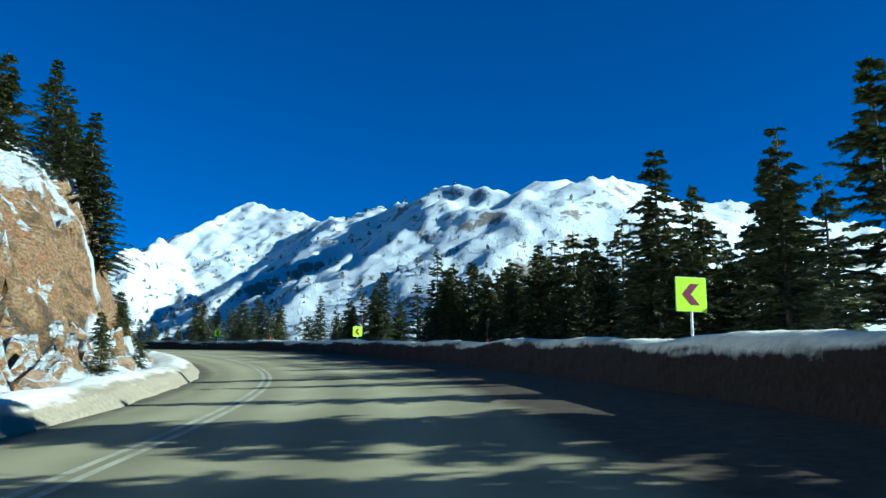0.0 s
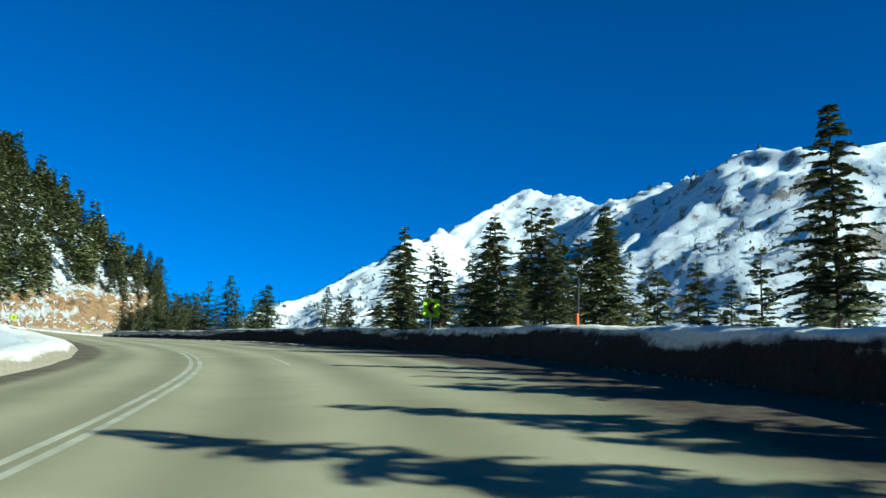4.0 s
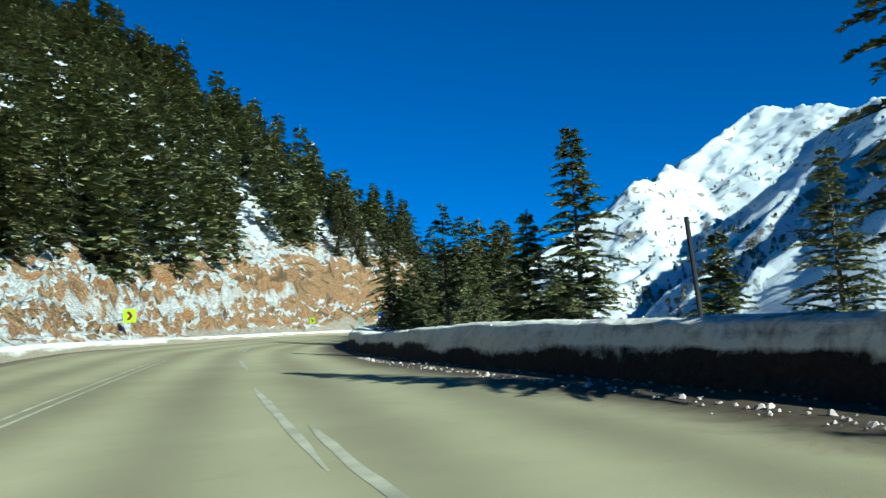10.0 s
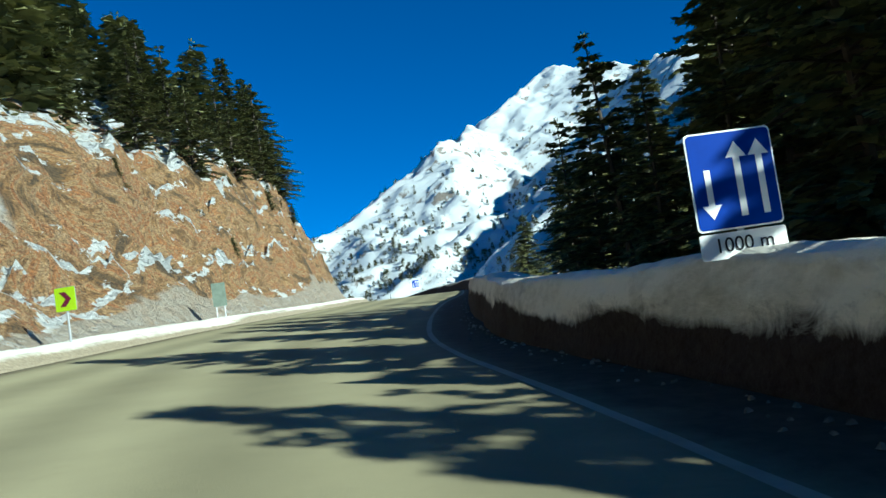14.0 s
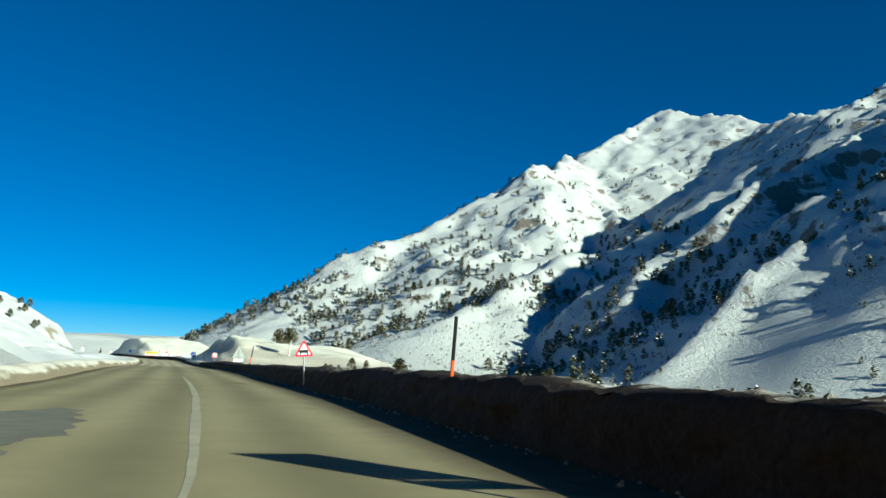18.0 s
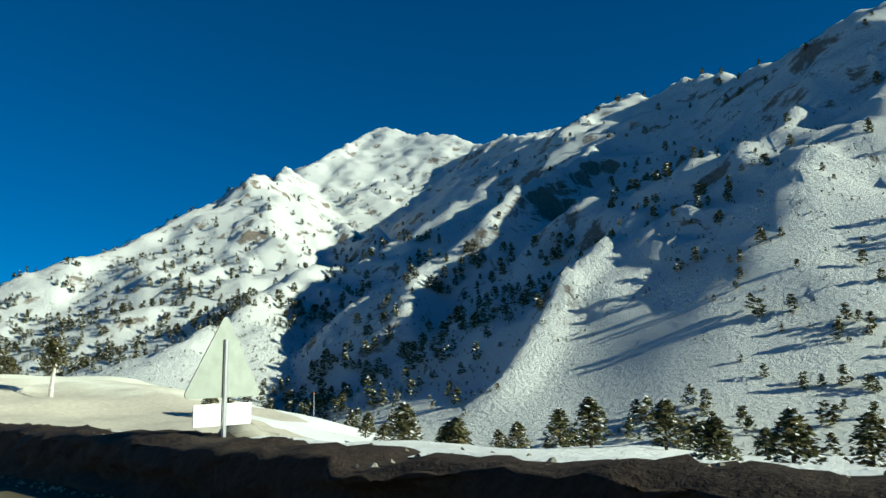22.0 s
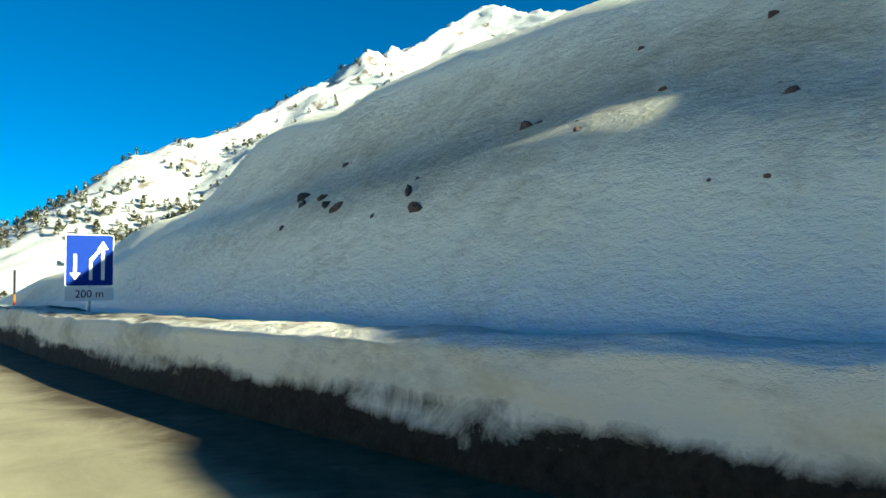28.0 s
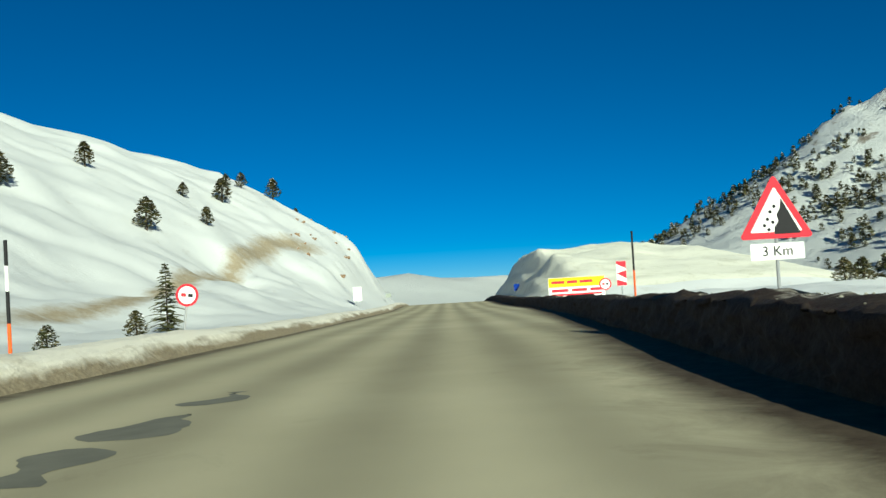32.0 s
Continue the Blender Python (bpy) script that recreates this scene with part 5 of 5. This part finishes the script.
def stake(s, u, h0, h1, label="orange and black snow stake leaning in the snow wall", lean=0.0, colours=None):
    root = new("snow_stake")
    cuts = colours or [(0.0, 0.5, ORANGE), (0.5, 1.0, BLACK)]
    for a, b, m in cuts:
        part("segment", tube_bm([(0, 0, h0 + (h1 - h0) * a), (0, 0, h0 + (h1 - h0) * b)], [0.035, 0.035], 8), m, root)
    tagged(root, label, "snow stake", group="snow stakes")
    return stand(root, s, u, 0, lean)


for s, u, h1, ln in ((74, 7.0, 2.1, 0), (272, 4.2, 1.9, 2), (318, 4.2, 1.9, 8), (374, 4.1, 1.9, 4), (399, 4.3, 1.95, -7), (444.5, 4.9, 1.9, 0), (30, 5.6, 1.7, 0), (509, 6.4, 3.0, 0)):
    stake(s, u, 0.3, h1, lean=ln)
stake(152.5, 6.3, 0.3, 2.25, "tall black snow stake behind the snow wall", -3, [(0.0, 0.5, BLACK), (0.5, 1.0, BLACK)])
for s, u in ((263, -6.6), (496.6, -8.2)):
    stake(s, u, 0.2, 2.6, "tall orange, white and black marker pole behind the snow bank", 0, [(0, 0.35, ORANGE), (0.35, 0.6, BLACK), (0.6, 0.8, WHITE), (0.8, 1.0, BLACK)])


for s, u in ((362.5, 32.4), (384.5, 38.6)):
    pole = new("marker_pole")
    part("shaft", tube_bm([(0, 0, -0.4), (0, 0, 2.1)], [0.04, 0.03], 8), STEEL, pole)
    part("cap", tube_bm([(0, 0, 2.1), (0, 0, 2.2)], [0.05, 0.05], 8), ORANGE, pole, "orange cap")
    tagged(pole, "thin grey marker pole standing out in the snow field", "pole", group="field poles")
    pole.matrix_basis = pose(*strip_z(s, u), 0, 0, 0)


# --- markings and patches on the road
def ribbon(name, s0, s1, u_of, width, lift, mat, parent, ragged=0.0, step=1.0):
    n = max(2, int((s1 - s0) / step) + 1)
    sv = np.linspace(s0, s1, n)
    uc = np.array([u_of(v) for v in sv])
    if ragged:
        e = ragged * (fbm(sv / 0.7, sv * 0, 3, 7) - 0.5)
        f = ragged * (fbm(sv / 0.7, sv * 0 + 9, 3, 17) - 0.5)
        taper = np.clip(np.minimum(sv - s0, s1 - sv) / (0.25 * (s1 - s0)), 0.05, 1) ** 0.5
    else:
        e = f = 0 * sv
        taper = 1.0
    ua, ub = uc - width / 2 * taper + e, uc + width / 2 * taper + f
    Sg = np.stack([sv, sv], 1)
    Ug = np.stack([ua, ub], 1)
    X, Y, Z = place(Sg, Ug, 0 * Ug + lift)
    ob = grid_mesh(name, X, Y, Z, [mat])
    ob.parent = parent
    return ob


def centre_u(s):
    return float(knots(s, [0, 35, 76, 98, 106, 112, 121, 138, 143, 200, 240, 265, 280, 300, 480, 640], [-2.7, -2.7, -2.0, -2.05, -1.5, -1.5, -1.65, -2.45, -2.8, -2.4, -1.2, -0.1, -0.2, -0.6, -1.9, -1.9]))


def lane_u(s):
    return float(knots(s, [76, 82, 110, 120, 133, 139, 148, 155, 165, 177, 183, 200], [0.25, 0.3, 1.9, 2.1, 1.45, 1.34, 0.68, 0.3, -0.12, -0.66, -1.03, -1.6]))


for off in (-0.11, 0.11):
    tagged(ribbon("centre_line", -40, 172, lambda v, o=off: centre_u(v) + o, 0.11, 0.003, PAINT, road, 0.03, 0.8), "worn solid centre line")
tagged(ribbon("centre_line", 262, 300, centre_u, 0.16, 0.003, WORN, road, 0.05, 0.8), "nearly worn-off centre line")
for s0, s1, off in ((75.5, 82, 0), (106, 112, 0), (115, 125, 0), (129, 140, 0), (145.5, 150.5, 0.12), (148, 156, -0.08), (161.5, 168.5, 0), (176.5, 184, 0.1), (177.5, 186, -0.12), (190, 196, 0)):
    ribbon("lane_dash", s0, s1, lambda v, o=off: lane_u(v) + o, 0.11, 0.003, PAINT if s0 < 160 else FADED, road, 0.05, 0.4)
ribbon("edge_line", 185, 262, lambda v: float(u_right(v)) - 1.15, 0.11, 0.003, FADED, road, 0.04, 0.8)
ribbon("edge_line", 335, 366, lambda v: float(u_right(v)) - 1.1, 0.08, 0.003, FADED, road, 0.04, 0.8)
# patches in a darker tone than the asphalt around them
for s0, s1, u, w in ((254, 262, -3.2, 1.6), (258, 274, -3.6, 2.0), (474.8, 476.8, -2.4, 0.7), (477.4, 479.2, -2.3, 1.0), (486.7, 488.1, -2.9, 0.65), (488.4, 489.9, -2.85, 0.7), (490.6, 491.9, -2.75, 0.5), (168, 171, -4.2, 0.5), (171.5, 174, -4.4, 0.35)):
    tagged(ribbon("damp_patch", s0, s1, lambda v, u=u: u + 0.05 * (v - 254 if v < 300 else 0), w, 0.0025, PATCH, road, 0.9, 0.12), "darker patch of asphalt")


# --- stones
def rock_bm(rng, r):
    bm = bmesh.new()
    bmesh.ops.create_icosphere(bm, subdivisions=2, radius=r)
    off = Vector((rng.uniform(0, 99), rng.uniform(0, 99), rng.uniform(0, 99)))
    for v in bm.verts:
        v.co *= 0.7 + 0.6 * noise.noise(v.co / r * 0.9 + off) + 0.15 * noise.noise(v.co / r * 2.7 + off)
        v.co.z *= 0.75
    return bm


rng = random.Random(12)
DARK_LUMP = plain("dark_rock", (0.085, 0.06, 0.05), 0.9, 0, 0.4, 2.5)
REDROCK = rock_snow_material("orange_rock", (0.18, 0.10, 0.055), (0.40, 0.28, 0.17), 1.1, 1.2, 1.2, dist=0.12)
# dark lumps at the dark marks on the bank's face
BANK_MARKS = [(427.4, 6.1, 0.3), (427.0, 5.9, 0.26), (425.5, 5.6, 0.34), (426.4, 5.9, 0.28), (425.9, 5.7, 0.24), (427.9, 7.2, 0.2), (423.3, 5.4, 0.26), (423.7, 5.6, 0.22), (423.8, 5.8, 0.13), (422.7, 6.6, 0.25), (422.5, 6.6, 0.16), (421.3, 6.0, 0.15), (421.6, 6.3, 0.12),
         (421.8, 7.6, 0.17), (420.8, 6.7, 0.15), (419.3, 6.4, 0.24), (419.5, 6.6, 0.16), (420.2, 7.7, 0.16), (420.2, 7.9, 0.22), (419.4, 5.4, 0.1), (418.9, 5.4, 0.1), (424.2, 5.4, 0.12), (426.9, 5.5, 0.14), (416.8, 7.4, 0.22), (413.0, 7.2, 0.22), (411.2, 7.4, 0.18), (410.6, 7.3, 0.16), (407.5, 7.2, 0.15), (405.5, 7.8, 0.14)]
for s, u, r in BANK_MARKS:
    bm = rock_bm(rng, r * 0.72)
    me = bpy.data.meshes.new("rock")
    bm.to_mesh(me)
    bm.free()
    me.materials.append(DARK_LUMP)
    ob = new("rock", me)
    x, y, z = strip_z(s, u)
    ob.matrix_basis = pose(x, y, z - 0.05, rng.uniform(-40, 40), rng.uniform(-40, 40), rng.uniform(0, 360)) @ Matrix.Diagonal((rng.uniform(0.5, 1.1), rng.uniform(0.5, 1.1), rng.uniform(0.7, 1.3), 1.0))
    tagged(ob, "dark reddish lump in the high snow bank", "rock", "stones in the snow bank")
for k in range(88):
    if k >= 70:
        s = rng.uniform(578, 612)
        u = -13 - rng.uniform(0, 9)
    elif k < 46:
        s, u = rng.uniform(128, 186), rng.uniform(-15, -8.6)
    else:
        s, u = rng.uniform(5, 56), rng.uniform(-9.5, -6.6)
    bm = rock_bm(rng, rng.uniform(0.25, 0.8) * (0.7 if k >= 70 else 1.0))
    me = bpy.data.meshes.new("boulder")
    bm.to_mesh(me)
    bm.free()
    me.materials.append(REDROCK)
    ob = new("boulder", me)
    x, y, z = strip_z(s, u)
    ob.matrix_basis = pose(x, y, z + 0.05, rng.uniform(-20, 20), rng.uniform(-20, 20), rng.uniform(0, 360))
    tagged(ob, "weathered boulder with snow on top beside the road", "boulder", "boulders on the hillside")

# mound of dirty snow thrown up round a buried sign
for s, u, r in ((470.4, 3.72, 0.3), (470.6, 4.02, 0.36), (470.5, 4.35, 0.3), (470.9, 4.7, 0.34), (471.3, 5.0, 0.3), (330.6, 4.9, 0.4)):
    me = bpy.data.meshes.new("snow_mound")
    bm = rock_bm(rng, r)
    for f in bm.faces:
        f.smooth = True
    bm.to_mesh(me)
    bm.free()
    me.materials.append(GRIMY)
    ob = new("snow_mound", me)
    x, y, z = (float(v) for v in place(np.float64(s), np.float64(u), 0.0))
    ob.matrix_basis = pose(x, y, z + float(h_right(s)) * 0.95, 0, 0, s * 50 % 360) @ Matrix.Diagonal((1.25, 1.1, 0.85, 1.0))
    tagged(ob, "lumpy mound of dirty snow on top of the wall", "snow mound", "snow mounds")

# crumbs of snow and grit fallen from the wall
def lump_quads(rng, s, u, h, r):
    x, y, z = (float(v) for v in place(np.float64(s), np.float64(u), h))
    ring = []
    for i in range(5):
        a, q = i * 1.2566 + rng.uniform(-0.3, 0.3), r * rng.uniform(0.7, 1.2)
        ring.append((x + q * math.cos(a), y + q * math.sin(a), z + r * rng.uniform(-0.3, 0.3)))
    top = (x + rng.uniform(-0.3, 0.3) * r, y + rng.uniform(-0.3, 0.3) * r, z + r * rng.uniform(0.6, 1.0))
    out = []
    for i in range(5):
        p, q = ring[i], ring[(i + 1) % 5]
        mid = tuple(0.5 * (v + w) + 0.3 * r * (k == 2) for k, (v, w) in enumerate(zip(q, top)))
        out.append((p, q, mid, top))
    return out


def crumb_field(name, spots, mat, label):
    quads = [q for s, u, h, r in spots for q in lump_quads(rng, s, u, h, r)]
    return tagged(new(name, quads_mesh(name, np.array(quads, np.float32), mat)), label, "snow crumbs", kind="stuff")


# lumps paler than the grimy crumbs, standing in for sun on the wall's top
SUN_PALE = plain("fresh_lumps", (0.60, 0.57, 0.49), 0.8, 0, 0.25, 7.0)
spots = []
for k in range(2600):
    s = rng.uniform(60, 400) if k % 6 else rng.uniform(440, 480)
    spots.append((s, float(u_right(s)) - abs(rng.gauss(0, 0.22)) - 0.02, 0.01, rng.uniform(0.01, 0.04)))
crumb_field("snow_crumbs", spots, GRIMY, "crumbs of dirty snow and grit along the wall's foot")
spots = []
for k in range(900):
    s = rng.uniform(98, 168)
    spots.append((s, float(u_right(s)) - 0.95 + rng.gauss(0, 0.13), 0.012, rng.uniform(0.012, 0.03) * (2.2 if k % 9 == 0 else 1)))
GRIT = plain("icy_grit", (0.40, 0.34, 0.30), 0.8, 0, 0.35, 9.0)
crumb_field("ice_rubble", spots, GRIT, "row of icy rubble fallen along the wall's foot")
spots = []
for k in range(3000):
    s = rng.uniform(256, 384) if k < 1600 else rng.uniform(462, 545)
    spots.append((s, float(u_right(s)) + rng.uniform(0.35, 1.5), float(h_right(s)) * rng.uniform(0.86, 0.98), rng.uniform(0.015, 0.045)))
crumb_field("ragged_snow", spots, GRIMY, "ragged lumps of dirty snow along the wall's top")
spots = []
for k in range(2200):
    s = (rng.uniform(396, 413) if k % 3 else rng.choice((398.5, 402, 404.5, 409)) + rng.gauss(0, 0.7)) if k < 1700 else rng.uniform(110, 240)
    spots.append((s, float(u_right(s)) + rng.gauss(0.5, 0.22), float(h_right(s)) * rng.uniform(0.88, 1.0), rng.uniform(0.008, 0.032)))
crumb_field("snow_lumps", spots, SUN_PALE, "snow lumps thrown onto the wall's top, pale in place of sunlight")


# broken blocks standing proud of the rock cut
blocks = []
for k in range(10):
    bm = bmesh.new()
    bmesh.ops.create_icosphere(bm, subdivisions=1, radius=0.6)
    off = Vector((k * 7.3, k * 3.1, k * 5.7))
    for v in bm.verts:
        v.co *= 0.65 + 0.9 * noise.noise(v.co * 1.4 + off) + rng.uniform(-0.12, 0.12)
    me = bpy.data.meshes.new("stone")
    bm.to_mesh(me)
    bm.free()
    me.materials.append(CUT)
    blocks.append(me)
for k in range(296):
    if k < 250:
        s, w = rng.uniform(160, 266), rng.uniform(0.6, 10.5)
    else:
        s, w = rng.uniform(0, 56), rng.uniform(0.4, 4.5)
    u = float(u_left(s)) - 1.8 - w
    h = float(ground_z(s, u)[0]) + float(rock_relief(np.array([s]), np.array([w]))[0])
    x, y, z = (float(v) for v in place(np.float64(s), np.float64(u), h))
    ob = new("stone", blocks[k % 10])
    ob.parent = left_land
    a, b, c = rng.uniform(0.3, 1.0), rng.uniform(0.25, 0.6), rng.uniform(0.25, 0.7)
    ob.matrix_basis = pose(x, y, z - 0.1, rng.uniform(-35, 35), rng.uniform(-35, 35), rng.uniform(0, 360)) @ Matrix.Diagonal((a, b, c, 1.0))
